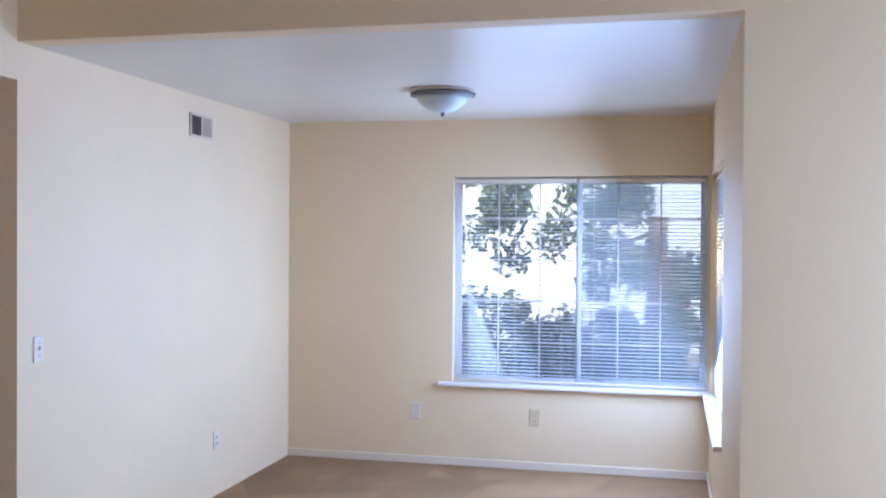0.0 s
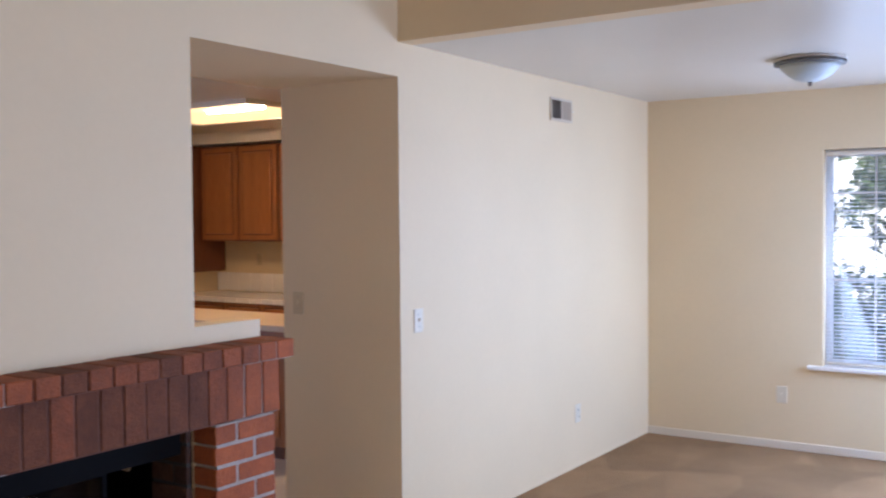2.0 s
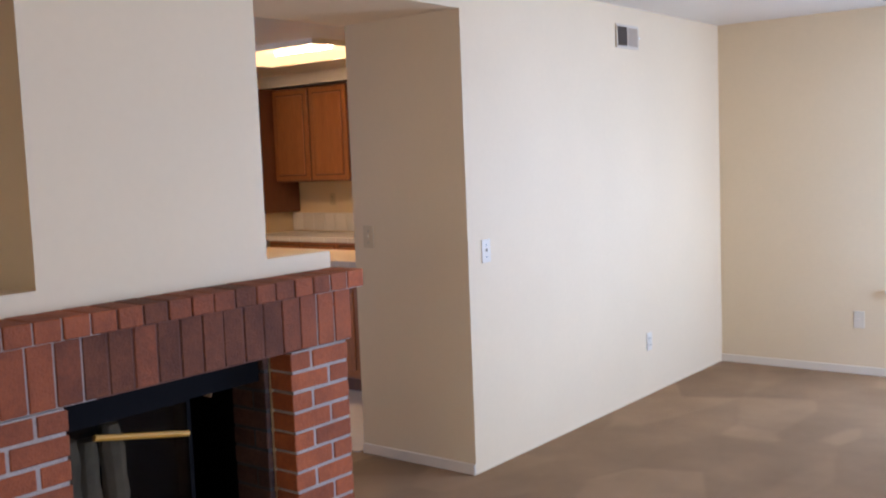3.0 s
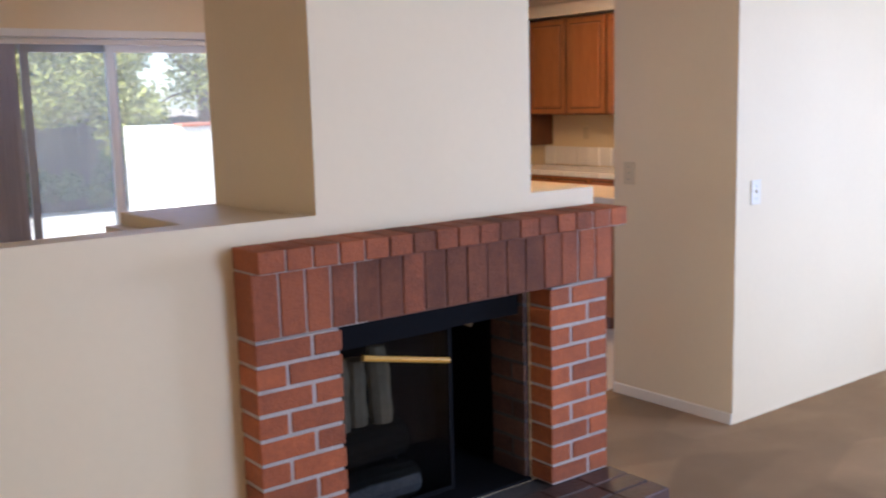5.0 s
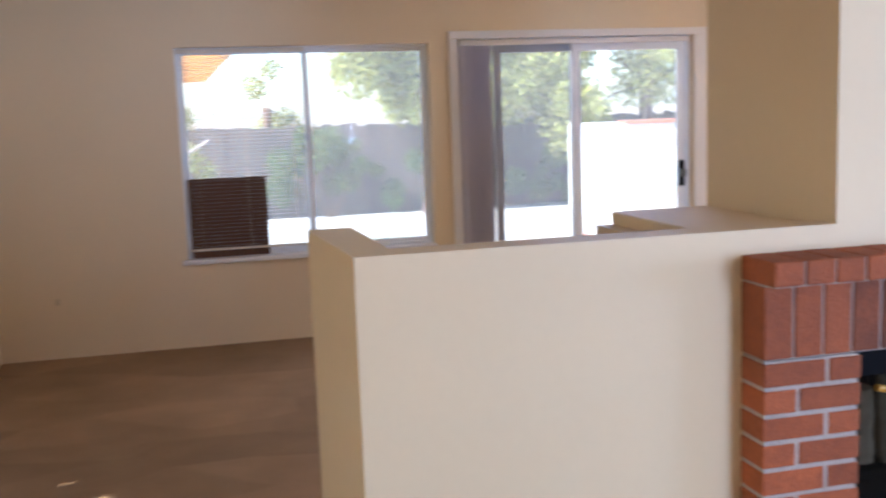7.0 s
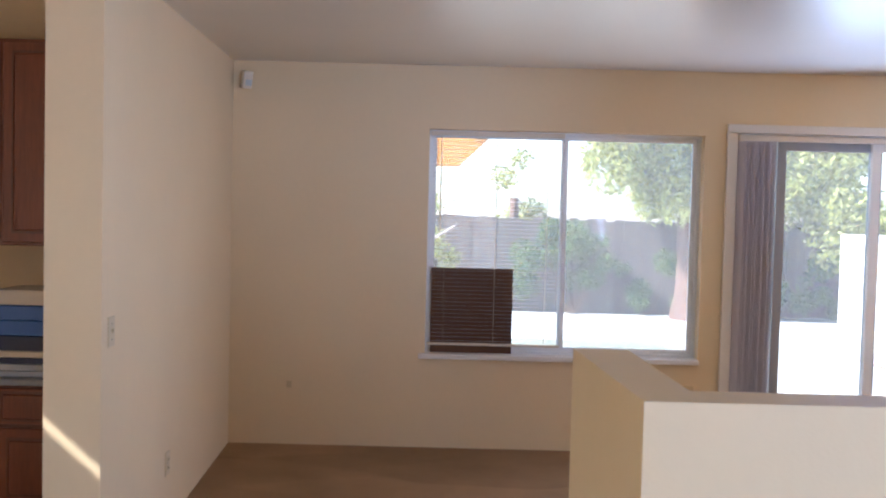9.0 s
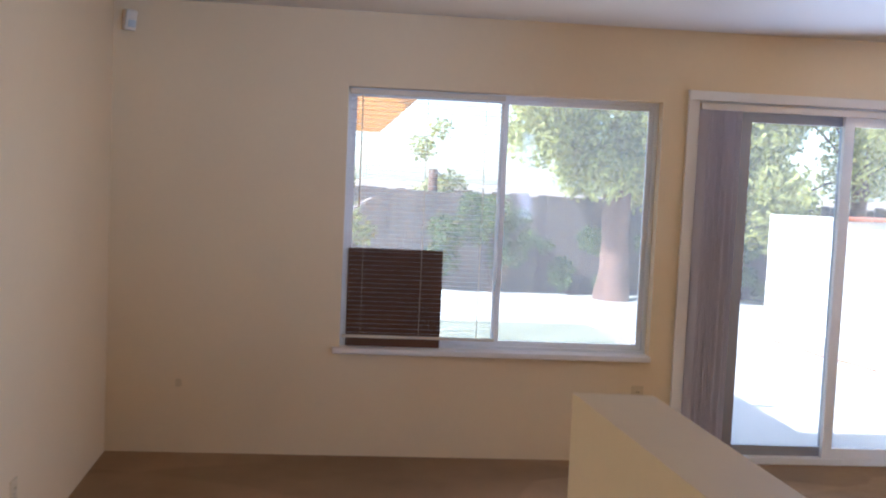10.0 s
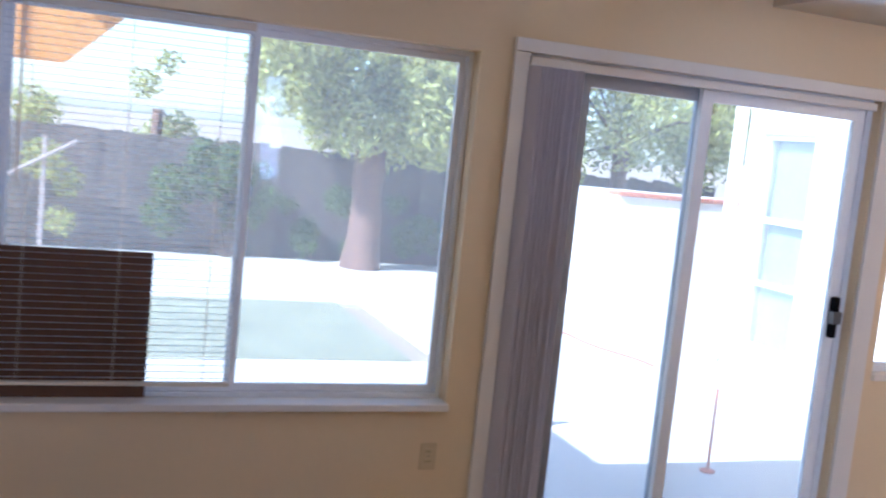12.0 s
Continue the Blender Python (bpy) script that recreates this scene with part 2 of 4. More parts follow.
def mesh_of(name, bm, mat, smooth=False):
    me = bpy.data.meshes.new(name)
    bm.to_mesh(me)
    bm.free()
    me.materials.append(mat)
    if smooth:
        for p in me.polygons:
            p.use_smooth = True
    return me


def part(name, bm, mat, parent, label="", smooth=False):
    """One mesh object under a thing or under a part."""
    ob = new(name, mesh_of(name, bm, mat, smooth))
    ob.parent = parent
    if parent is not None:
        ob.matrix_parent_inverse = parent.matrix_basis.inverted() if parent.parent is None else Matrix.Identity(4)
    if label:
        ob["label"] = label
    return ob


def thing(name, base, label, category, group="", kind=""):
    """An Empty at the thing's base that holds its parts; parts are given in the world's metres."""
    ob = new(name)
    ob.location = base
    ob.matrix_basis = Matrix.Translation(base)
    return tagged(ob, label, category, group, kind)


def structure(name, bm, mat, label, category):
    ob = new(name, mesh_of(name, bm, mat))
    return tagged(ob, label, category, "", "structure")


def holed_wall(axis, d0, d1, u0, u1, z0, z1, holes):
    """One closed mesh: a slab between depths d0 and d1 with rectangular holes (u0, z0, u1, z1)."""
    us = sorted({u0, u1, *(h[0] for h in holes), *(h[2] for h in holes)})
    zs = sorted({z0, z1, *(h[1] for h in holes), *(h[3] for h in holes)})
    solid = {}
    for i in range(len(us) - 1):
        for k in range(len(zs) - 1):
            mu, mz = (us[i] + us[i + 1]) / 2, (zs[k] + zs[k + 1]) / 2
            solid[i, k] = not any(a < mu < c and b < mz < e for a, b, c, e in holes)
    bm, made = bmesh.new(), {}

    def v(i, k, s):
        if (i, k, s) not in made:
            d = (d0, d1)[s]
            made[i, k, s] = bm.verts.new((d, us[i], zs[k]) if axis == "x" else (us[i], d, zs[k]))
        return made[i, k, s]

    for (i, k), full in solid.items():
        if not full:
            continue
        for s in (0, 1):
            bm.faces.new((v(i, k, s), v(i + 1, k, s), v(i + 1, k + 1, s), v(i, k + 1, s)))
        for di, dk, a, b in ((-1, 0, (i, k), (i, k + 1)), (1, 0, (i + 1, k), (i + 1, k + 1)), (0, -1, (i, k), (i + 1, k)), (0, 1, (i, k + 1), (i + 1, k + 1))):
            if not solid.get((i + di, k + dk), False):
                bm.faces.new((v(*a, 0), v(*b, 0), v(*b, 1), v(*a, 1)))
    bmesh.ops.recalc_face_normals(bm, faces=bm.faces[:])
    return bm


def wall_x(name, x0, x1, y0, y1, z0, z1, holes, label):
    """A wall across the x axis (its faces at x0 and x1) with holes (y0, z0, y1, z1)."""
    return structure(name, holed_wall("x", x0, x1, y0, y1, z0, z1, holes), WALL, label, "wall")


def wall_y(name, y0, y1, x0, x1, z0, z1, holes, label):
    return structure(name, holed_wall("y", y0, y1, x0, x1, z0, z1, holes), WALL, label, "wall")


# ---- the shell of the house ----
XF = -4.50      # family room's window wall
YN = 3.09       # north wall
HI = 3.50       # living room's ceiling
CEIL_LOW = 2.44
CEIL_FAM = 2.46
HALF = 1.21     # half wall's top

def prism(plan, z0, z1):
    """An upright solid on a flat plan of corners."""
    bm = bmesh.new()
    low = [bm.verts.new((x, y, z0)) for x, y in plan]
    top = [bm.verts.new((x, y, z1)) for x, y in plan]
    bm.faces.new(low)
    bm.faces.new(top)
    for i in range(len(plan)):
        k = (i + 1) % len(plan)
        bm.faces.new((low[i], low[k], top[k], top[i]))
    bmesh.ops.recalc_face_normals(bm, faces=bm.faces[:])
    return bm


def half_wall():
    """Half wall and its short return, in one slightly out-of-square piece."""
    return prism(((0.0, -2.228), (-0.12, -2.228), (-0.12, -3.51), (-0.68, -3.53), (-0.685, -3.67), (0.0, -3.625)), 0, HALF)


structure("floor", boxes((XF, -8.2, -0.12, 5.2, YN, 0.0)), CARPET, "beige-brown cut-pile carpet with vacuum marks", "carpet")
structure("floor_kitchen", boxes((XF, 0.14, 0.0, -0.12, YN, 0.006), (XF, -0.02, 0.0, -0.78, 0.14, 0.006)), VINYL, "pale vinyl kitchen floor", "floor")

wall_x("wall_vent", -0.12, 0.0, 0.0, YN, 0, CEIL_LOW, [], "cream painted wall of the dining alcove")
structure("wall_header", boxes((-0.12, -1.285, 2.276, 0.0, 0.0, HI)), WALL, "cream header over the passage to the kitchen", "wall")
structure("wall_header_end", boxes((-0.12, 0.0, CEIL_LOW, 0.0, 0.12, HI)), WALL, "cream header end above the alcove wall", "wall")
structure("soffit_passage", boxes((-0.78, -1.285, 2.276, -0.12, 0.0, 2.42)), WALL, "tan painted soffit over the passage", "soffit")
structure("wall_switch", boxes((-0.75, 0.0, 0, -0.12, 0.12, 2.42)), WALL, "tan painted wall end beside the kitchen passage", "wall")
structure("wall_chimney", holed_wall("x", -0.63, 0.0, -2.228, -1.285, 0, HI, [(-2.222, 0.08, -1.30, 0.86)]), WALL, "cream chimney chase above the brick fireplace", "wall")
structure("wall_chimney_back", boxes((-0.75, -2.228, 0, -0.63, -1.285, HI)), WALL, "tan painted back of the chimney chase", "wall")
structure("wall_pony", boxes((-0.12, -1.285, 0, 0.0, -0.945, HALF)), WALL, "short cream pony wall end beside the mantel", "wall")
structure("wall_half", half_wall(), WALL, "cream half wall with a short return", "half wall")
structure("wall_chase", boxes((-0.75, -2.655, 0, -0.12, -2.228, 1.155)), WALL, "tan painted fireplace chase behind the half wall", "wall")
structure("chase_cap", soft_box(-0.75, -2.60, 1.155, -0.12, -2.228, 1.200, 0.006), WALL, "tan painted ledge on the fireplace chase", "ledge")
structure("wall_over_half", boxes((-0.12, -5.269, CEIL_FAM + 0.02, 0.0, -2.228, HI), (-1.799, -5.47, CEIL_FAM, 0.0, -5.27, HI)), WALL, "cream wall above the half wall opening", "wall")
structure("beam", boxes((0.0, 0.0, CEIL_LOW, 2.99, 0.12, HI)), WALL, "tan painted drop face above the dining alcove", "beam")
wall_y("wall_kitchen_north", YN, YN + 0.15, XF - 0.15, -0.12, 0, 2.55, [], "cream kitchen wall")
wall_y("wall_north", YN, YN + 0.15, -0.12, 3.14, 0, HI, [(1.235, 0.585, 2.975, 2.035)], "tan painted north wall with a wide window")
wall_x("wall_alcove_east", 2.99, 3.14, 0.0, YN, 0, HI, [(1.40, 0.585, 3.03, 2.025)], "cream alcove side wall with a window")
wall_y("wall_living_north", 0.0, 0.15, 3.14, 5.35, 0, HI, [], "cream painted living room wall")
wall_x("wall_living_east", 5.2, 5.35, -8.2, 0.0, 0, HI, [(-1.6, 0.4, -0.35, 2.35)], "cream living room wall with a tall window")
wall_x("wall_family_west", XF - 0.15, XF, -5.58, YN, 0, 2.55, [(-4.12, 0.61, -2.36, 2.055), (-2.15, 0.0, -0.31, 2.08), (-0.13, 0.76, 1.2, 2.0)], "tan painted family room wall with a window and a patio door")
structure("wall_family_south", prism(((-1.80, -5.27), (XF - 0.02, -5.38), (XF - 0.02, -5.58), (-3.15, -5.58), (-1.80, -5.485)), 0, HI), WALL, "cream painted family room side wall", "wall")
wall_x("wall_hall_west", -3.3, -3.15, -8.2, -5.58, 0, HI, [], "cream hall wall behind the cabinets")
# Unseen openings added here: two shape sun patches, the wide one warms bounce.
wall_y("wall_south", -8.35, -8.2, -3.3, 5.35, 0, HI, [(-0.885, 3.115, -0.73, 3.285), (-0.51, 3.15, -0.01, 3.44), (0.7, 0.12, 3.9, 2.0)], "cream front wall out of view with openings added for sunlight")

structure("ceiling_living", boxes((-0.12, -8.35, HI, 5.35, 0.15, HI + 0.1), (-3.3, -8.35, HI, -0.12, -5.34, HI + 0.1)), CEIL, "high off-white living room ceiling", "ceiling")
structure("ceiling_dining", boxes((-0.0, 0.12, CEIL_LOW, 2.99, YN, CEIL_LOW + 0.1)), CEIL, "off-white dining alcove ceiling with a slight sheen", "ceiling")
structure("ceiling_family", boxes((XF, -5.268, CEIL_FAM, -0.12, -1.0, CEIL_FAM + 0.1), (XF, -5.45, CEIL_FAM, -2.0, -5.268, CEIL_FAM + 0.1)), CEIL, "off-white family room ceiling", "ceiling")
structure("ceiling_kitchen", boxes((XF, -1.0, 2.42, -0.12, YN, 2.52)), CEIL, "off-white kitchen ceiling", "ceiling")
# Unseen slab; its height and overhang are set by the patio's shadow edge.
structure("roof", boxes((XF - 0.16, -5.8, 2.56, -0.13, YN + 0.5, 2.70), (-0.12, 0.16, HI + 0.1, 3.4, YN + 0.5, HI + 0.2)), STUCCO, "unseen flat roof slab that sets the patio's shadow edge", "roof")


def baseboard(name, b):
    ob = structure(name, soft_box(*b, r=0.003, seg=1), BASE, "cream painted baseboard", "baseboard")
    return ob


BB = 0.055
for b in ((0.0, YN - 0.012, 0, 2.99, YN, BB), (2.978, 0.0, 0, 2.99, YN - 0.012, BB),
          (-0.75, -0.012, 0, 0.0, 0.0, BB)):
    baseboard("baseboard", b)

# ---- outside ----
structure("ground", boxes((-900, -900, -0.9, 900, 900, -0.16)), EARTH, "dry bare earth round the house", "ground")
structure("patio", boxes((-8.25, -7.0, -0.5, XF - 0.15, 2.4, -0.12), (-14.2, -0.9, -0.5, -8.25, 8, -0.12), (-14.2, -9, -0.5, -10.8, -0.9, -0.125)), CONCRETE, "pale sunlit concrete patio", "patio")
structure("lawn", boxes((-10.8, -9.0, -0.5, -8.25, -1.2, -0.11)), LAWN, "short green lawn strip", "lawn")


# ---- windows and doors ----
def frame_ring(axis, at0, at1, u0, z0, u1, z1, w):
    """Four bars round an opening, mitre-free: sides between top and bottom. axis x: the opening lies in a wall across x."""
    bars = [(u0, z0, u1, z0 + w), (u0, z1 - w, u1, z1), (u0, z0 + w, u0 + w, z1 - w), (u1 - w, z0 + w, u1, z1 - w)]
    return [((at0, a, b, at1, c, d) if axis == "x" else (a, at0, b, c, at1, d)) for a, b, c, d in bars]


def bar(axis, at0, at1, u0, z0, u1, z1, r=0.004):
    return soft_box(*((at0, u0, z0, at1, u1, z1) if axis == "x" else (u0, at0, z0, u1, at1, z1)), r=r, seg=1)


def pane(axis, at, u0, z0, u1, z1, parent):
    ob = part("pane", bar(axis, at - 0.002, at + 0.002, u0, z0, u1, z1, 0.0005), GLASS, parent, "clear glass pane")
    ob.visible_shadow = False
    return ob


def sliding_window(name, axis, at, inside, u0, z0, u1, z1, split, grid, label, screen=False):
    """Aluminium sliding window at depth `at`; inside: +1 or -1, the way towards the room."""
    base = (at, (u0 + u1) / 2, z0) if axis == "x" else ((u0 + u1) / 2, at, z0)
    w = thing(name, base, label, "window", "", "structure")
    lo, hi = at - 0.03, at + 0.03
    part("window_frame", boxes(*frame_ring(axis, lo, hi, u0, z0, u1, z1, 0.020)), ALU, w, "grey aluminium frame")
    for k, (a, b, d) in enumerate(((u0 + 0.021, split + 0.02, 0.012), (split - 0.02, u1 - 0.021, -0.012))):
        c = at + d * inside
        sash = part("sash", boxes(*frame_ring(axis, c - 0.011, c + 0.011, a, z0 + 0.021, b, z1 - 0.021, 0.026)), ALU, w, "sliding sash frame")
        pane(axis, c, a + 0.025, z0 + 0.045, b - 0.025, z1 - 0.045, sash)
        if grid:
            cols, rows = grid
            for i in range(1, cols):
                x = a + (b - a) * i / cols
                part("muntin", bar(axis, c - 0.004, c + 0.004, x - 0.005, z0 + 0.047, x + 0.005, z1 - 0.047, 0.001), TRIM, sash)
            for i in range(1, rows):
                z = z0 + (z1 - z0) * i / rows
                part("muntin", bar(axis, c - 0.0042, c + 0.0042, a + 0.026, z - 0.005, b - 0.026, z + 0.005, 0.001), TRIM, sash)
    if screen:
        c = at - 0.026 * inside
        sc = part("insect_screen", bar(axis, c - 0.0008, c + 0.0008, split + 0.01, z0 + 0.022, u1 - 0.022, z1 - 0.022, 0.0002), SCREEN, w, "fine grey insect screen")
        sc.visible_shadow = False
    return w


def mini_blind(axis, at, u0, z0, u1, z1, tilt, label, wand=True, depth=0.025):
    """Horizontal slat blind with head rail, bottom rail, slats, ladder cords and a wand."""
    base = (at, (u0 + u1) / 2, z1) if axis == "x" else ((u0 + u1) / 2, at, z1)
    b = thing("mini_blind", base, label, "blind", "window blinds")
    part("head_rail", bar(axis, at - 0.014, at + 0.014, u0, z1 - 0.028, u1, z1, 0.003), WHITE_PLASTIC, b)
    part("bottom_rail", bar(axis, at - 0.012, at + 0.012, u0, z0, u1, z0 + 0.016, 0.004), WHITE_PLASTIC, b)
    length = u1 - u0 - 0.01
    prof = [(-0.5 * depth, -0.0003), (-0.24 * depth, 0.0002), (0.0, 0.0004), (0.24 * depth, 0.0002), (0.5 * depth, -0.0003)]
    bm = bmesh.new()
    ends = []
    for s in (-0.5, 0.5):
        for dz in (0.0, 0.0004):
            ends.append([bm.verts.new((px, s * length, pz + dz)) for px, pz in prof])
    for i in range(4):
        bm.faces.new((ends[1][i], ends[1][i + 1], ends[3][i + 1], ends[3][i]))
        bm.faces.new((ends[0][i + 1], ends[0][i], ends[2][i], ends[2][i + 1]))
    for i in (0, 4):
        bm.faces.new((ends[0][i], ends[1][i], ends[3][i], ends[2][i]))
    bmesh.ops.recalc_face_normals(bm, faces=bm.faces[:])
    me = mesh_of("slat", bm, BLIND)
    turn = Matrix.Rotation(0 if axis == "x" else radians(90), 4, "Z") @ Matrix.Rotation(radians(tilt), 4, "Y")
    n = int((z1 - z0 - 0.06) / 0.0245)
    for i in range(n):
        z = z0 + 0.03 + i * (z1 - z0 - 0.07) / (n - 1)
        s = new("slat", me)
        s.parent = b
        s.matrix_parent_inverse = b.matrix_basis.inverted()
        c = (at, (u0 + u1) / 2, z) if axis == "x" else ((u0 + u1) / 2, at, z)
        s.matrix_basis = Matrix.Translation(c) @ turn @ Matrix.Rotation(radians(random.uniform(-0.7, 0.7)), 4, "Y")
    for f in (0.12, 0.5, 0.88):
        u = u0 + (u1 - u0) * f
        for d in (-0.0135, 0.0135):
            part("ladder_cord", bar(axis, at + d - 0.0008, at + d + 0.0008, u - 0.0008, z0 + 0.012, u + 0.0008, z1 - 0.03, 0.0002), WHITE_PLASTIC, b)
    if wand:
        u = u0 + 0.07
        p = (at + 0.022, u, z1 - 0.03) if axis == "x" else (u, at - 0.022, z1 - 0.03)
        part("wand", rod((p[0], p[1], z1 - 0.65), p, 0.004, 8), WHITE_PLASTIC, b, "clear tilt wand")
    return b


def sill(name, b, label):
    return structure(name, soft_box(*b, r=0.006), TRIM, label, "window sill")


# dining alcove: two windows that meet at the corner
sliding_window("window_1", "y", YN + 0.10, -1, 1.235, 0.585, 2.975, 2.035, 2.11, (3, 5), "wide aluminium sliding window with a muntin grid", True)
sill("window_sill_1", (1.14, YN - 0.045, 0.562, 2.985, YN + 0.07, 0.589), "white painted window sill")
mini_blind("y", YN + 0.035, 1.25, 0.60, 2.10, 2.02, -6, "white horizontal mini blind lowered with open slats")
mini_blind("y", YN + 0.035, 2.115, 0.60, 2.965, 2.02, -7, "white horizontal mini blind lowered before the insect screen", False)
sliding_window("window_2", "x", 3.09, -1, 1.40, 0.585, 3.03, 2.025, 2.21, (3, 5), "aluminium sliding window in the alcove side wall")
sill("window_sill_2", (2.945, 1.32, 0.562, 3.06, 3.03, 0.589), "white painted window sill of the alcove side")
mini_blind("x", 3.03, 1.42, 0.60, 3.02, 2.01, 25, "white horizontal mini blind on the alcove side", False)

# family room window
sliding_window("window_3", "x", XF - 0.11, 1, -4.12, 0.61, -2.36, 2.055, -3.24, None, "aluminium sliding window of the family room")
sill("window_sill_3", (XF - 0.075, -4.16, 0.582, XF + 0.035, -2.355, 0.614), "white painted sill of the family room window")
mini_blind("x", XF - 0.035, -4.11, 0.665, -3.25, 2.045, -4, "white mini blind over half of the window, slats open", True, 0.015)
# living room window behind the walk, unseen; its place is set for east light
sliding_window("window_4", "x", 5.27, -1, -1.6, 0.4, -0.35, 2.35, -0.98, None, "tall living room window")
# front window behind the walk, unseen, added so sun bounces warmly inside
sliding_window("window_6", "y", -8.27, 1, 0.7, 0.12, 3.9, 2.0, 2.3, None, "wide front window out of view, added for sun bounce")
# kitchen nook window
sliding_window("window_5", "x", XF - 0.09, 1, -0.13, 0.76, 1.2, 2.0, 0.53, None, "kitchen nook sliding window")
sill("window_sill_5", (XF - 0.06, -0.13, 0.73, XF + 0.02, 1.2, 0.764), "white sill of the nook window")


def cardboard_panel():
    b = thing("cardboard_box", (XF - 0.06, -3.82, 0.61), "flattened brown cardboard box standing on the window sill", "box")
    part("front_panel", soft_box(XF - 0.060, -4.088, 0.6145, XF - 0.054, -3.558, 1.166, 0.002, 1), CARD, b)
    part("back_panel", soft_box(XF - 0.074, -4.082, 0.6145, XF - 0.068, -3.564, 1.160, 0.002, 1), CARD, b)
    part("side_flap", soft_box(XF - 0.0675, -3.566, 0.614, XF - 0.0605, -3.560, 1.158, 0.001, 1), CARD, b)
    part("side_flap", soft_box(XF - 0.0675, -4.086, 0.614, XF - 0.0605, -4.080, 1.158, 0.001, 1), CARD, b)


cardboard_panel()


def patio_door():
    y0, y1, top = -2.15, -0.31, 2.08
    d = thing("door_1", (XF - 0.09, (y0 + y1) / 2, 0), "aluminium sliding glass patio door", "patio door", "", "structure")
    a0, a1 = XF - 0.14, XF - 0.05
    part("door_frame", boxes((a0, y0, 0.0, a1, y0 + 0.035, top), (a0, y1 - 0.035, 0.0, a1, y1, top), (a0, y0 + 0.035, top - 0.04, a1, y1 - 0.035, top),
                             (a0, y0 + 0.035, -0.02, a1, y1 - 0.035, 0.025)), ALU, d, "grey aluminium outer frame")
    # The outer leaf takes the darker copy, so its shade is painted.
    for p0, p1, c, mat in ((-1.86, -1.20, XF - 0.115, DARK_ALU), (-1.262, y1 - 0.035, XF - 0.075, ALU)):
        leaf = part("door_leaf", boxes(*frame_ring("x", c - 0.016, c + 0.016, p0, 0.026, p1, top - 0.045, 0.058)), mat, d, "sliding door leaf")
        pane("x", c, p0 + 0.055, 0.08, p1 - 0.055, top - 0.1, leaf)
    h = part("handle", soft_box(XF - 0.058, -0.398, 0.93, XF - 0.022, -0.362, 1.13, 0.008), BLACK_METAL, d, "dark pull handle")
    part("lock", soft_box(XF - 0.058, -0.402, 1.00, XF - 0.012, -0.352, 1.06, 0.004), GREY_METAL, h)
    # Screen frame likewise carries painted shade.
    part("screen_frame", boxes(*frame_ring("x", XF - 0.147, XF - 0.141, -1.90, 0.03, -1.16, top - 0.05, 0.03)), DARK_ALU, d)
    return d


patio_door()
tr = thing("trim_patio_door", (XF, -1.2, 0), "white painted casing round the patio door", "door casing", "", "structure")
part("casing", soft_box(XF, -2.222, 0.0, XF + 0.02, -2.155, 2.075, 0.004), TRIM, tr)
part("casing", soft_box(XF, -0.30, 0.0, XF + 0.02, -0.19, 2.075, 0.004), TRIM, tr)
part("casing", soft_box(XF, -2.222, 2.075, XF + 0.025, -0.19, 2.130, 0.004), TRIM, tr)


def vertical_blind():
    b = thing("vertical_blind", (XF + 0.04, -2.0, 2.06), "mauve-grey vertical blind drawn aside at the patio door", "blind")
    part("head_rail", soft_box(XF - 0.03, -2.14, 2.028, XF - 0.002, -0.33, 2.066, 0.004), TRIM, b, "white head rail")
    n = 11
    bm = bmesh.new()
    prof = [(-0.044 + 0.088 * i / 6, 0.006 * math.sin(math.pi * i / 6)) for i in range(7)]
    rows = [[[bm.verts.new((u, v + t, z)) for u, v in prof] for t in (0, 0.0012)] for z in (0.0, -1.98)]
    for i in range(6):
        for k in (0, 1):
            q = (rows[0][k][i], rows[0][k][i + 1], rows[1][k][i + 1], rows[1][k][i])
            bm.faces.new(q if k else q[::-1])
    for i in (0, 6):
        bm.faces.new((rows[0][0][i], rows[0][1][i], rows[1][1][i], rows[1][0][i]))
    bmesh.ops.recalc_face_normals(bm, faces=bm.faces[:])
    me = mesh_of("vane", bm, VANE, True)
    for i in range(n):
        v = new("vane", me)
        v.parent = b
        v.matrix_parent_inverse = b.matrix_basis.inverted()
        v.matrix_basis = pose(XF - 0.004 + 0.03, -2.135 + i * 0.0195, 2.024, 0, 0, 28 + random.uniform(-14, 14))
    return b


vertical_blind()

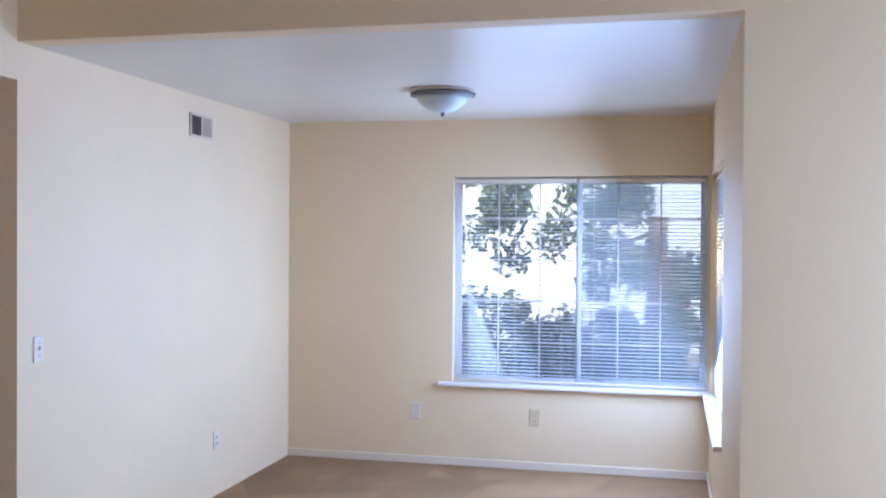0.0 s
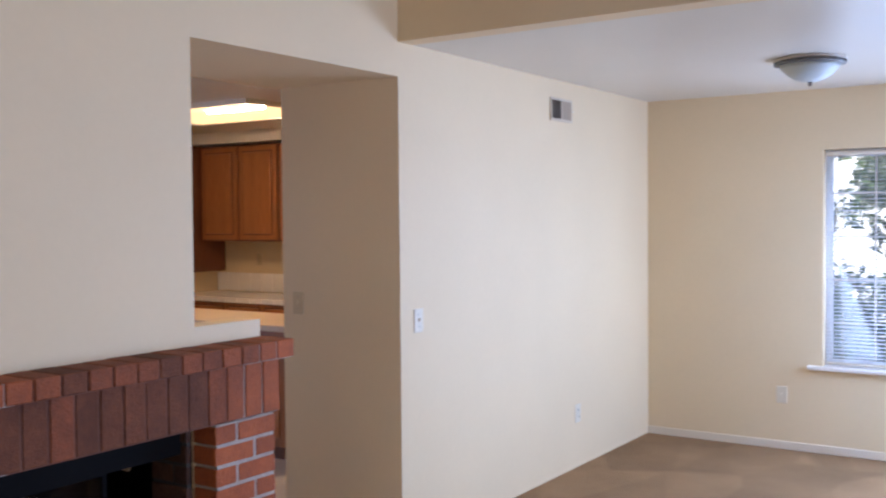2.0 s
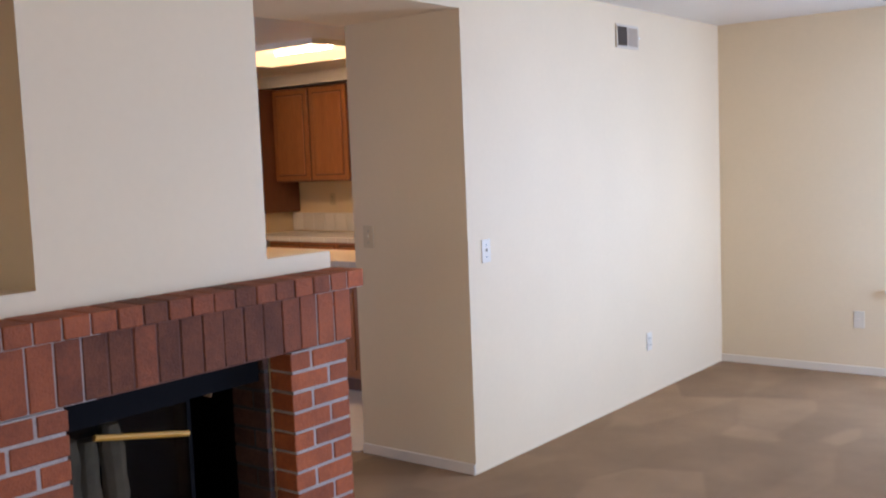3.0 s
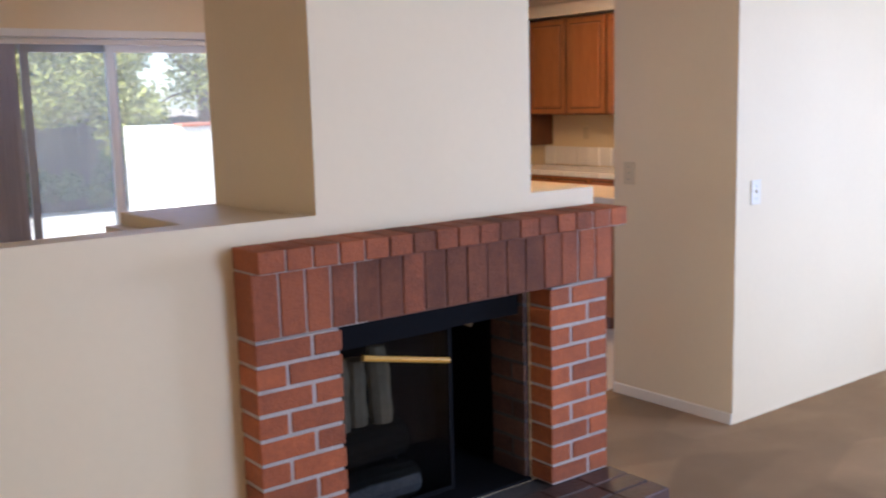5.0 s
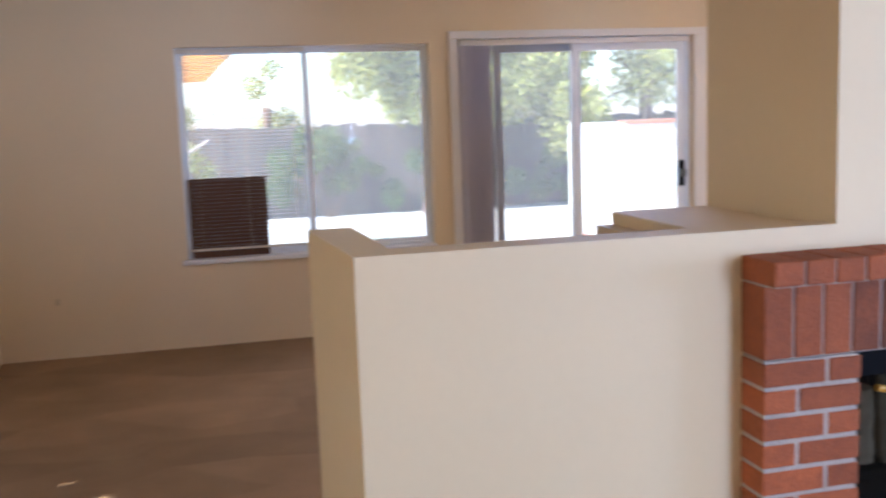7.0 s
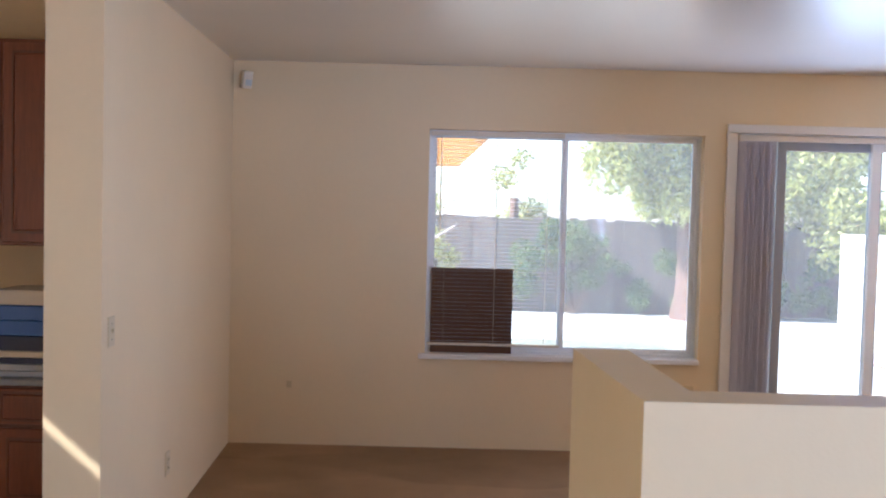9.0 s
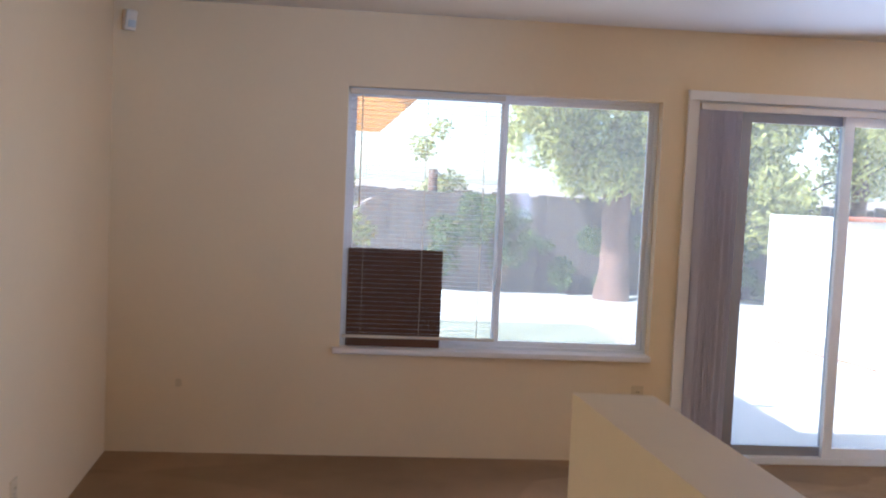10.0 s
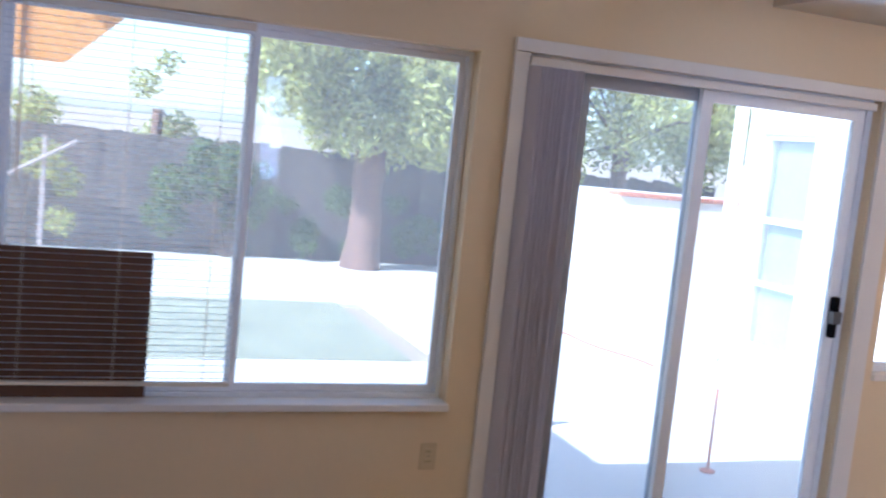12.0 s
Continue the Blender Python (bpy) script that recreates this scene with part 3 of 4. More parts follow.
# ---- wall plates, vent, lamp, sensor ----
def wall_plate(name, c, normal, label, category, mat, kind):
    """A cover plate with its rocker, toggle or sockets, on a wall at c; normal: '+x', '-x', '+y' or '-y'."""
    t = thing(name, c, label, category, "wall plates")
    rot = {"+x": 90, "-x": -90, "+y": 180, "-y": 0}[normal]
    m = Matrix.Translation(c) @ Matrix.Rotation(radians(rot), 4, "Z")

    def put(nm, bm, mt, parent, lab=""):
        bm.transform(m)
        return part(nm, bm, mt, parent, lab)

    hw, hh = (0.016, 0.022) if kind == "small jack" else (0.036, 0.058)
    put("cover", soft_box(-hw, -0.006, -hh, hw, 0.0, hh, 0.003), mat, t)
    if kind == "toggle":
        put("toggle", soft_box(-0.005, -0.016, -0.004, 0.005, -0.005, 0.012, 0.002), mat, t)
        for z in (-0.03, 0.03):
            put("screw", rod((0, -0.0075, z), (0, -0.004, z), 0.003, 8), GREY_METAL, t)
    elif kind == "sockets":
        for z in (-0.021, 0.021):
            s = put("socket", soft_box(-0.017, -0.0085, z - 0.014, 0.017, -0.005, z + 0.014, 0.003), mat, t)
            for x in (-0.007, 0.007):
                put("slot", boxes((x - 0.0012, -0.0095, z - 0.005, x + 0.0012, -0.0084, z + 0.005)), BLACK_METAL, s)
        put("screw", rod((0, -0.0075, 0), (0, -0.004, 0), 0.003, 8), GREY_METAL, t)
    else:
        put("jack", soft_box(-0.008, -0.012, -0.008, 0.008, -0.005, 0.008, 0.002), mat, t)
    return t


wall_plate("light_switch", (0.0, 0.145, 1.103), "+x", "white toggle light switch on the cream alcove wall", "light switch", WHITE_PLASTIC, "toggle")
wall_plate("wall_outlet", (0.0, 1.905, 0.347), "+x", "white electrical outlet low on the cream wall", "outlet", WHITE_PLASTIC, "sockets")
wall_plate("wall_jack", (0.968, YN, 0.374), "-y", "white cable jack plate under the window wall", "wall jack", WHITE_PLASTIC, "jack")
wall_plate("wall_outlet", (1.822, YN, 0.36), "-y", "ivory electrical outlet under the dining window", "outlet", PLATE, "sockets")
wall_plate("light_switch", (-0.646, 0.0, 1.175), "-y", "ivory light switch on the tan wall end", "light switch", PLATE, "toggle")
wall_plate("light_switch", (-0.60, -3.64, 1.01), "-y", "ivory light switch on the half wall return", "light switch", PLATE, "toggle")
wall_plate("light_switch", (-1.91, -5.2742, 1.056), "+y", "ivory light switch near the family room wall's corner", "light switch", PLATE, "toggle")
wall_plate("wall_outlet", (-2.84, -5.3118, 0.302), "+y", "ivory outlet on the family room side wall", "outlet", PLATE, "sockets")
wall_plate("wall_outlet", (XF, -2.415, 0.385), "+x", "ivory outlet between window and patio door", "outlet", PLATE, "sockets")
wall_plate("wall_jack", (XF, -4.99, 0.39), "+x", "small ivory cable jack on the tan wall", "wall jack", PLATE, "small jack")


# Vent metal in two tones: the darker has the louvres' shade painted in.
VENT_SHADED = material("shaded_vent_metal", (0.36, 0.29, 0.22), 0.5, stain=0.05)
VENT_PALE = material("vent_metal", (0.62, 0.50, 0.35), 0.5, stain=0.05)


def air_vent():
    y0, y1, z0, z1 = 1.545, 1.83, 2.19, 2.33
    v = thing("air_vent", (0.0, (y0 + y1) / 2, z0), "white metal air register with shade painted on half its louvres", "air vent")
    part("backing", boxes((0.001, y0 + 0.01, z0 + 0.01, 0.003, y1 - 0.01, z1 - 0.01)), GREY_METAL, v)
    part("frame", boxes((0.0, y0, z0, 0.010, y1, z0 + 0.014), (0.0, y0, z1 - 0.014, 0.010, y1, z1), (0.0, y0, z0 + 0.014, 0.010, y0 + 0.014, z1 - 0.014),
                        (0.0, y1 - 0.014, z0 + 0.014, 0.010, y1, z1 - 0.014)), VENT_PALE, v)
    part("divider", boxes((0.002, (y0 + y1) / 2 - 0.006, z0 + 0.014, 0.010, (y0 + y1) / 2 + 0.006, z1 - 0.014)), VENT_PALE, v)
    for half in (0, 1):
        for i in range(9):
            y = y0 + 0.022 + half * 0.134 + i * 0.0135
            bm = boxes((-0.0055, -0.0005, z0 + 0.014, 0.0055, 0.0005, z1 - 0.014))
            bm.transform(pose(0.0075, y, 0, 0, 0, 40 if half else -40))
            part("louvre", bm, VENT_SHADED if not half else VENT_PALE, v)
    part("lever", soft_box(0.006, y1 + 0.0, 2.255, 0.014, y1 + 0.018, 2.265, 0.002, 1), TRIM, v)


air_vent()


def ceiling_light():
    c = (1.472, 1.72)
    t = thing("ceiling_light", (*c, CEIL_LOW), "flush ceiling light with a frosted glass bowl and metal rim", "ceiling light")
    part("pan", lathe([(0.10, -0.015), (0.175, -0.0145), (0.186, -0.008), (0.180, 0.0)], 40, (*c, CEIL_LOW)), TRIM, t, "white metal ceiling pan", True)
    rim = part("rim", lathe([(0.160, -0.036), (0.180, -0.032), (0.184, -0.020), (0.164, -0.0155)], 40, (*c, CEIL_LOW)), GREY_METAL, t, "dark bronze rim", True)
    for i in range(12):
        a = 2 * math.pi * i / 12
        bm = soft_box(-0.02, -0.006, -0.008, 0.02, 0.006, 0.008, 0.003, 1)
        bm.transform(Matrix.Translation((c[0] + 0.180 * math.cos(a), c[1] + 0.180 * math.sin(a), CEIL_LOW - 0.026)) @ Matrix.Rotation(a + math.pi / 2, 4, "Z"))
        part("ornament", bm, GREY_METAL, rim)
    part("bowl", lathe([(0.012, -0.126), (0.045, -0.122), (0.085, -0.108), (0.120, -0.083), (0.145, -0.056), (0.158, -0.034)], 40, (*c, CEIL_LOW)), FROST, t, "frosted white glass bowl", True)
    part("finial", lathe([(0.004, -0.148), (0.012, -0.142), (0.008, -0.134), (0.016, -0.125)], 16, (*c, CEIL_LOW)), GREY_METAL, t, "", True)


ceiling_light()


def alarm_sensor():
    t = thing("sensor", (XF, -5.28, 2.33), "small white alarm sensor high in the corner", "sensor")
    bm = soft_box(-0.02, -0.032, -0.055, 0.028, 0.032, 0.055, 0.010, 3)
    bm.transform(pose(XF + 0.035, -5.29, 2.335, 0, 12, 40))
    part("housing", bm, WHITE_PLASTIC, t, "", True)
    bm = soft_box(0.0, -0.022, -0.04, 0.012, 0.022, -0.002, 0.005, 2)
    bm.transform(pose(XF + 0.055, -5.272, 2.335, 0, 12, 40))
    part("lens", bm, FROST, t, "", True)


alarm_sensor()


# ---- fireplace ----
def fireplace():
    f = thing("fireplace", (0.12, -1.75, 0.08), "red brick fireplace with pale mortar and a sooty lintel", "fireplace")
    front = 0.12
    yS0, yS1, yN0, yN1 = -2.53, -2.222, -1.302, -0.992
    yM0, yM1 = -2.12, -1.20
    # mortar cores, recessed behind the bricks
    for b in ((0.001, yS0 + 0.006, 0.08, front - 0.005, yS1 - 0.010, 0.857), (0.001, yN0 + 0.010, 0.08, front - 0.005, yN1 - 0.006, 0.857),
              (0.001, yS0 + 0.006, 0.86, front - 0.006, yM0, 1.070), (0.001, yM1, 0.86, front - 0.006, -0.972, 1.070),
              (0.001, yS0 + 0.006, 1.0705, 0.162, yM0, 1.138), (0.001, yM1, 1.0705, 0.162, -0.936, 1.138)):
        part("mortar", boxes(b), MORTAR, f, "pale grey mortar")
    for b in ((0.001, yM0, 0.86, front - 0.006, yM1, 1.070), (0.001, yM0, 1.0705, 0.162, yM1, 1.138)):
        part("mortar", boxes(b), BROWN_MORTAR, f, "mortar browned by smoke")
    cache = {}

    def brick_mesh(lx, ly, lz, mat):
        key = (round(lx, 3), round(ly, 3), round(lz, 3), mat.name)
        if key not in cache:
            bm = boxes((-lx / 2, -ly / 2, -lz / 2, lx / 2, ly / 2, lz / 2))
            bmesh.ops.bevel(bm, geom=bm.edges[:], offset=0.0035, segments=1, affect="EDGES")
            cache[key] = mesh_of("brick", bm, mat)
        return cache[key]

    def brick(x0, y0, z0, x1, y1, z1, mat):
        ob = new("brick", brick_mesh(x1 - x0, y1 - y0, z1 - z0, mat))
        ob.parent = f
        ob.matrix_parent_inverse = f.matrix_basis.inverted()
        ob.matrix_basis = pose((x0 + x1) / 2 + random.uniform(-0.0025, 0.0015), (y0 + y1) / 2, (z0 + z1) / 2, random.uniform(-0.5, 0.5), random.uniform(-0.4, 0.4), random.uniform(-0.5, 0.5))

    rows, g = 10, 0.0125
    thin = 0.007
    h = (0.857 - 0.08) / rows
    for a, b, flip in ((yS0, yS1, 0), (yN0, yN1, 1)):
        for r in range(rows):
            z0 = 0.08 + r * h + g / 2
            z1 = z0 + h - g
            wide = (b - a - g) * 0.655
            cut = a + wide if (r + flip) % 2 else b - wide - g
            brick(0.0, a, z0, front, cut, z1, BRICK)
            brick(0.0, cut + g, z0, front, b, z1, BRICK)
    n = 17
    p = (-0.966 - yS0) / n
    for i in range(n):
        y0 = yS0 + i * p
        brick(0.0, y0 + (thin / 2 if i else 0), 0.863, front, y0 + p - (thin / 2 if i < n - 1 else 0), 1.066, SOOT_BRICK if i in (4, 5, 7, 8, 9, 10, 11, 12) else HALF_SOOT if i in (3, 6, 13) else BRICK)
    n = 17
    p = (-0.930 - yS0) / n
    for i in range(n):
        y0 = yS0 + i * p
        brick(0.0, y0 + (thin / 2 if i else 0), 1.073, 0.170, y0 + p - (thin / 2 if i < n - 1 else 0), 1.141, SOOT_BRICK if i in (6, 10) else HALF_SOOT if i in (5, 7, 8, 9, 11, 12, 14) else BRICK)
    # brick lining of the sides, blackened by smoke
    for side, y0, y1 in ((0, yS1 + 0.001, yS1 + 0.028), (1, yN0 - 0.028, yN0 - 0.001)):
        for r in range(rows):
            z0 = 0.08 + r * h + g / 2
            for x0, x1 in (((-0.20, -0.085), (-0.074, -0.003)) if r % 2 else ((-0.20, -0.003),)):
                brick(x0, y0, z0, x1, y1, z0 + h - g, BLACK_BRICK)
        part("lining_mortar", boxes((-0.198, y0 + 0.005, 0.08, -0.006, y1 - 0.005, 0.85)), SOOT_MORTAR, f, "sooty mortar")
    return f


def firebox():
    f = thing("firebox", (-0.3, -1.76, 0.08), "black metal firebox insert with brass-edged glass doors", "fireplace insert")
    y0, y1 = -2.22, -1.304
    part("back", boxes((-0.62, y0, 0.08, -0.60, y1, 0.856)), BLACK_METAL, f)
    part("side", boxes((-0.60, y0 - 0.0, 0.08, -0.205, y0 + 0.012, 0.856)), BLACK_METAL, f)
    part("side", boxes((-0.60, y1 - 0.012, 0.08, -0.205, y1, 0.856)), BLACK_METAL, f)
    part("hood", boxes((-0.205, y0, 0.742, -0.035, y1, 0.856), (-0.60, y0 + 0.012, 0.84, -0.205, y1 - 0.012, 0.856)), BLACK_METAL, f, "black smoke hood")
    part("floor_plate", boxes((-0.60, y0 + 0.012, 0.08, 0.02, y1 - 0.012, 0.092)), BLACK_METAL, f)
    # left leaf closed, right leaf folded open
    for a, b in ((y0 + 0.03, -1.62),):
        d = part("glass_door", boxes(*frame_ring("x", -0.10, -0.085, a, 0.095, b, 0.738, 0.016)), BLACK_METAL, f, "smoked glass door leaf")
        g = part("pane", boxes((-0.094, a + 0.016, 0.111, -0.091, b - 0.016, 0.722)), DARK_GLASS, d, "smoked glass")
        part("brass_bar", rod((-0.078, -2.02, 0.682), (-0.078, -1.64, 0.606), 0.011, 8), YELLOW, d, "slanting yellow bar")
    bm = soft_box(-0.09, -0.007, 0.0, 0.09, 0.007, 0.02, 0.003, 1)
    bm.transform(pose(-0.17, -1.56, 0.735, 0, 18, 35))
    part("damper_handle", bm, material("dull_brass", (0.25, 0.15, 0.07), 0.5, 0.6, grain=0.1), f, "dull brass damper handle")
    return f


fireplace()
firebox()


CHAR = material("charred_wood", (0.018, 0.017, 0.015), 0.9, grain=0.3, grain_scale=30, stain=0.3, stain_scale=9, bump=0.8, bump_scale=40)


def logs():
    rng = random.Random(5)
    for i, (y, x, h) in enumerate(((-2.045, -0.21, 0.27), (-1.955, -0.24, 0.25), (-1.865, -0.20, 0.29))):
        t = thing("fire_log", (x, y, 0.388), "pale split log stood on the charred logs", "log", "logs in the firebox")
        bm = lathe([(0.038, 0), (0.045, 0.04), (0.041, h * 0.4), (0.046, h * 0.7), (0.034, h)], 9, (0, 0, 0))
        for v in bm.verts:
            k = 1 + 0.18 * noise.noise(Vector((v.co.x * 20 + i * 3, v.co.y * 20, v.co.z * 6)))
            v.co.x *= k
            v.co.y *= k
        bm.transform(pose(x, y, 0.388, rng.uniform(-3, 3), rng.uniform(-4, 0), rng.uniform(0, 90)))
        part("wood", bm, LOG, t)
    for i, (x, z) in enumerate(((-0.30, 0.166), (-0.155, 0.166), (-0.23, 0.312))):
        t = thing("fire_log", (x, -1.95, z - 0.074), "charred round log lying in the firebox", "log", "charred logs in the firebox")
        bm = lathe([(0.060, 0), (0.073, 0.02), (0.072, 0.13), (0.075, 0.24), (0.070, 0.35), (0.058, 0.37)], 14)
        for v in bm.verts:
            k = 1 + 0.08 * noise.noise(Vector((v.co.x * 30 + i * 5, v.co.y * 30, v.co.z * 9)))
            v.co.x *= k
            v.co.y *= k
        bm.transform(pose(x, -1.765, z, 90, 0, 0))
        part("wood", bm, CHAR, t)


logs()


def hearth():
    t = thing("hearth", (0.27, -1.75, 0), "low dark brick hearth slab before the fireplace", "hearth")
    part("bed", boxes((0.002, -2.57, 0.0, 0.415, -0.98, 0.068)), SOOT_MORTAR, t, "dark mortar bed")
    bm = soft_box(-0.049, -0.097, -0.032, 0.049, 0.097, 0.032, 0.004, 1)
    me = mesh_of("paver", bm, HEARTH)
    for r in range(3):
        for i in range(8):
            y = -2.475 + i * 0.1995
            ob = new("paver", me)
            ob.parent = t
            ob.matrix_parent_inverse = t.matrix_basis.inverted()
            ob.matrix_basis = pose(0.172 + r * 0.104, y, 0.050, random.uniform(-0.4, 0.4), random.uniform(-0.4, 0.4), 0)
    return t


HEARTH = material("dark_hearth_brick", (0.075, 0.040, 0.030), 0.45, grain=0.2, grain_scale=40, stain=0.2, stain_scale=6, bump=0.3, per_object=0.25)
hearth()


# ---- kitchen ----
def cabinet_door(parent, axis, x0, z0, x1, z1, face, mat, knob=None):
    """A raised-panel door or drawer front facing -y at y = face, or +x at x = face when axis is x."""
    def put(nm, u0, a, d0, u1, b, d1, par, m, r=0.004):
        bb = (u0, face - d1, a, u1, face - d0, b) if axis == "y" else (face + d0, u0, a, face + d1, u1, b)
        return part(nm, soft_box(*bb, r=r, seg=1), m, par)
    d = put("door", x0, z0, 0.0, x1, z1, 0.019, parent, mat)
    w = 0.055 if z1 - z0 > 0.3 else 0.025
    # Dark sheet round the raised panel: the groove's shade painted in.
    put("groove", x0 + w - 0.012, z0 + w - 0.012, 0.0185, x1 - w + 0.012, z1 - w + 0.012, 0.0195, d, DARK_OAK, 0.0004)
    put("panel", x0 + w, z0 + w, 0.0192, x1 - w, z1 - w, 0.029, d, mat, 0.008)
    if knob:
        u, z = knob
        p = (u, face - 0.019, z) if axis == "y" else (face + 0.019, u, z)
        q = (u, face - 0.043, z) if axis == "y" else (face + 0.043, u, z)
        part("knob", rod(p, q, 0.007, 10, 0.014), GREY_METAL if axis == "y" else BRASS, d, "round knob", True)
    return d


def upper_cabinet(x0, x1, doors):
    c = thing("wall_cabinet", ((x0 + x1) / 2, 3.0, 1.40), "oak wall cabinet with raised-panel doors", "cabinet", "oak wall cabinets")
    # Body in dark oak so the gaps between doors carry painted shade.
    part("body", soft_box(x0, 2.78, 1.40, x1, YN - 0.002, 2.29, 0.002, 1), DARK_OAK, c)
    w = (x1 - x0) / doors
    for i in range(doors):
        cabinet_door(c, "y", x0 + i * w + 0.016, 1.415, x0 + (i + 1) * w - 0.016, 2.275, 2.78, OAK)


def base_cabinet(x0, x1):
    c = thing("base_cabinet", ((x0 + x1) / 2, 2.8, 0), "oak base cabinet with a drawer above its door", "cabinet", "oak base cabinets")
    part("body", soft_box(x0, 2.50, 0.10, x1, YN - 0.002, 0.868, 0.002, 1), OAK, c)
    part("toe_kick", boxes((x0, 2.57, 0.006, x1, YN - 0.01, 0.10)), DARK_OAK, c)
    m = (x0 + x1) / 2
    cabinet_door(c, "y", x0 + 0.012, 0.72, x1 - 0.012, 0.85, 2.50, OAK, (m, 0.785))
    cabinet_door(c, "y", x0 + 0.012, 0.12, x1 - 0.012, 0.70, 2.50, OAK, (x1 - 0.05, 0.62))


upper_cabinet(-4.375, -3.375, 2)
upper_cabinet(-3.37, -2.40, 2)
for k in range(5):
    base_cabinet(-4.20 + k * 0.445, -4.20 + k * 0.445 + 0.44)


def corner_cabinet():
    c = thing("corner_cabinet", (-4.39, 2.9, 1.10), "dark-stained oak corner cabinet reaching lower than the others", "cabinet")
    part("body", soft_box(-4.498, 2.62, 1.105, -4.385, YN - 0.002, 2.30, 0.002, 1), DARK_OAK, c)


corner_cabinet()
structure("soffit_kitchen", boxes((XF, 2.74, 2.31, -0.75, YN, 2.42)), TRIM, "cream soffit over the wall cabinets", "soffit")


def worktop():
    t = thing("worktop", (-3.3, 2.78, 0.87), "white tiled kitchen worktop with a tiled edge", "worktop")
    part("slab", boxes((-4.498, 2.475, 0.870, -1.95, YN - 0.002, 0.900)), GROUT, t)
    me = mesh_of("tile", soft_box(-0.072, -0.072, -0.004, 0.072, 0.072, 0.004, 0.0015, 1), TILE)
    edge = mesh_of("tile", soft_box(-0.072, -0.004, -0.022, 0.072, 0.004, 0.022, 0.0015, 1), TILE)
    for i in range(17):
        for j in range(4):
            ob = new("tile", me)
            ob.parent, ob.matrix_parent_inverse = t, t.matrix_basis.inverted()
            ob.matrix_basis = pose(-4.42 + i * 0.148, 2.545 + j * 0.148, 0.903)
        ob = new("tile", edge)
        ob.parent, ob.matrix_parent_inverse = t, t.matrix_basis.inverted()
        ob.matrix_basis = pose(-4.42 + i * 0.148, 2.4705, 0.884)


worktop()


def backsplash():
    t = thing("backsplash", (-3.3, YN, 0.91), "low cream tiled backsplash", "backsplash")
    me = mesh_of("tile", soft_box(-0.072, -0.005, -0.088, 0.072, 0.005, 0.088, 0.002, 1), TILE)
    for i in range(17):
        ob = new("tile", me)
        ob.parent, ob.matrix_parent_inverse = t, t.matrix_basis.inverted()
        ob.matrix_basis = pose(-4.42 + i * 0.148, YN - 0.007, 1.0)


backsplash()
wall_plate("wall_outlet", (-3.93, YN, 1.22), "-y", "ivory outlet above the tiled backsplash", "outlet", PLATE, "sockets")


def peninsula():
    p = thing("peninsula", (-2.4, 1.25, 0), "oak kitchen peninsula with a pale tiled top", "counter")
    part("body", soft_box(-3.3, 0.98, 0.10, -1.66, 1.52, 0.868, 0.003, 1), OAK, p)
    part("toe_kick", boxes((-3.3, 1.03, 0.006, -1.72, 1.50, 0.10)), DARK_OAK, p)
    part("top", soft_box(-3.3, 0.93, 0.868, -1.60, 1.57, 0.912, 0.008), material("pale_laminate", (0.62, 0.47, 0.32), 0.4, grain=0.04, stain=0.04), p, "tan laminate top")
    for i in range(3):
        part("panel", soft_box(-3.25 + i * 0.53, 0.972, 0.16, -2.77 + i * 0.53, 0.981, 0.82, 0.003, 1), OAK, p)


peninsula()


def kitchen_light():
    t = thing("kitchen_light", (-2.75, 1.5, 2.42), "lit fluorescent ceiling panel with a warm diffuser", "ceiling light")
    part("frame", boxes(*((a, b, 2.385, c, d, 2.42) for a, b, c, d in ((-3.45, 1.0, -2.0, 1.04), (-3.45, 1.92, -2.0, 1.96), (-3.45, 1.04, -3.41, 1.92), (-2.04, 1.04, -2.0, 1.92)))), TRIM, t)
    part("diffuser", boxes((-3.41, 1.04, 2.392, -2.04, 1.92, 2.40)), emitter("warm_diffuser", (1.0, 0.68, 0.30), 0.7), t, "glowing warm white diffuser")
    part("tube", rod((-2.62, 1.25, 2.386), (-2.08, 1.25, 2.386), 0.014, 10), emitter("lit_tube", (1.0, 0.70, 0.40), 165.0), t, "bright fluorescent tube")


kitchen_light()


# ---- hall cabinet behind the family room's corner ----
def hall_cabinet():
    c = thing("desk_cabinet", (-2.85, -6.3, 0), "reddish oak built-in desk cabinet with brass knobs", "cabinet")
    part("body", soft_box(-3.148, -7.1, 0.08, -2.78, -5.60, 0.675, 0.003, 1), DARK_OAK, c)
    part("toe_kick", boxes((-3.148, -7.1, 0.0, -2.84, -5.60, 0.08)), BLACK_METAL, c)
    part("top", soft_box(-3.148, -7.12, 0.675, -2.75, -5.59, 0.705, 0.006), material("grey_laminate", (0.28, 0.29, 0.30), 0.35, grain=0.05, stain=0.05), c, "grey laminate top")
    for i in range(3):
        y0 = -7.08 + i * 0.49
        cabinet_door(c, "x", y0 + 0.01, 0.49, y0 + 0.48, 0.66, -2.78, OAK_RED, (y0 + 0.245, 0.575))
        cabinet_door(c, "x", y0 + 0.01, 0.10, y0 + 0.48, 0.47, -2.78, OAK_RED, (y0 + 0.42, 0.40))
    u = thing("wall_cabinet", (-2.95, -6.3, 1.33), "reddish oak wall cabinet over the desk", "cabinet")
    part("body", soft_box(-3.148, -7.1, 1.33, -2.82, -5.60, 2.30, 0.003, 1), OAK_RED, u)
    for i in range(3):
        y0 = -7.08 + i * 0.49
        cabinet_door(u, "x", y0 + 0.01, 1.345, y0 + 0.48, 2.285, -2.82, OAK_RED)


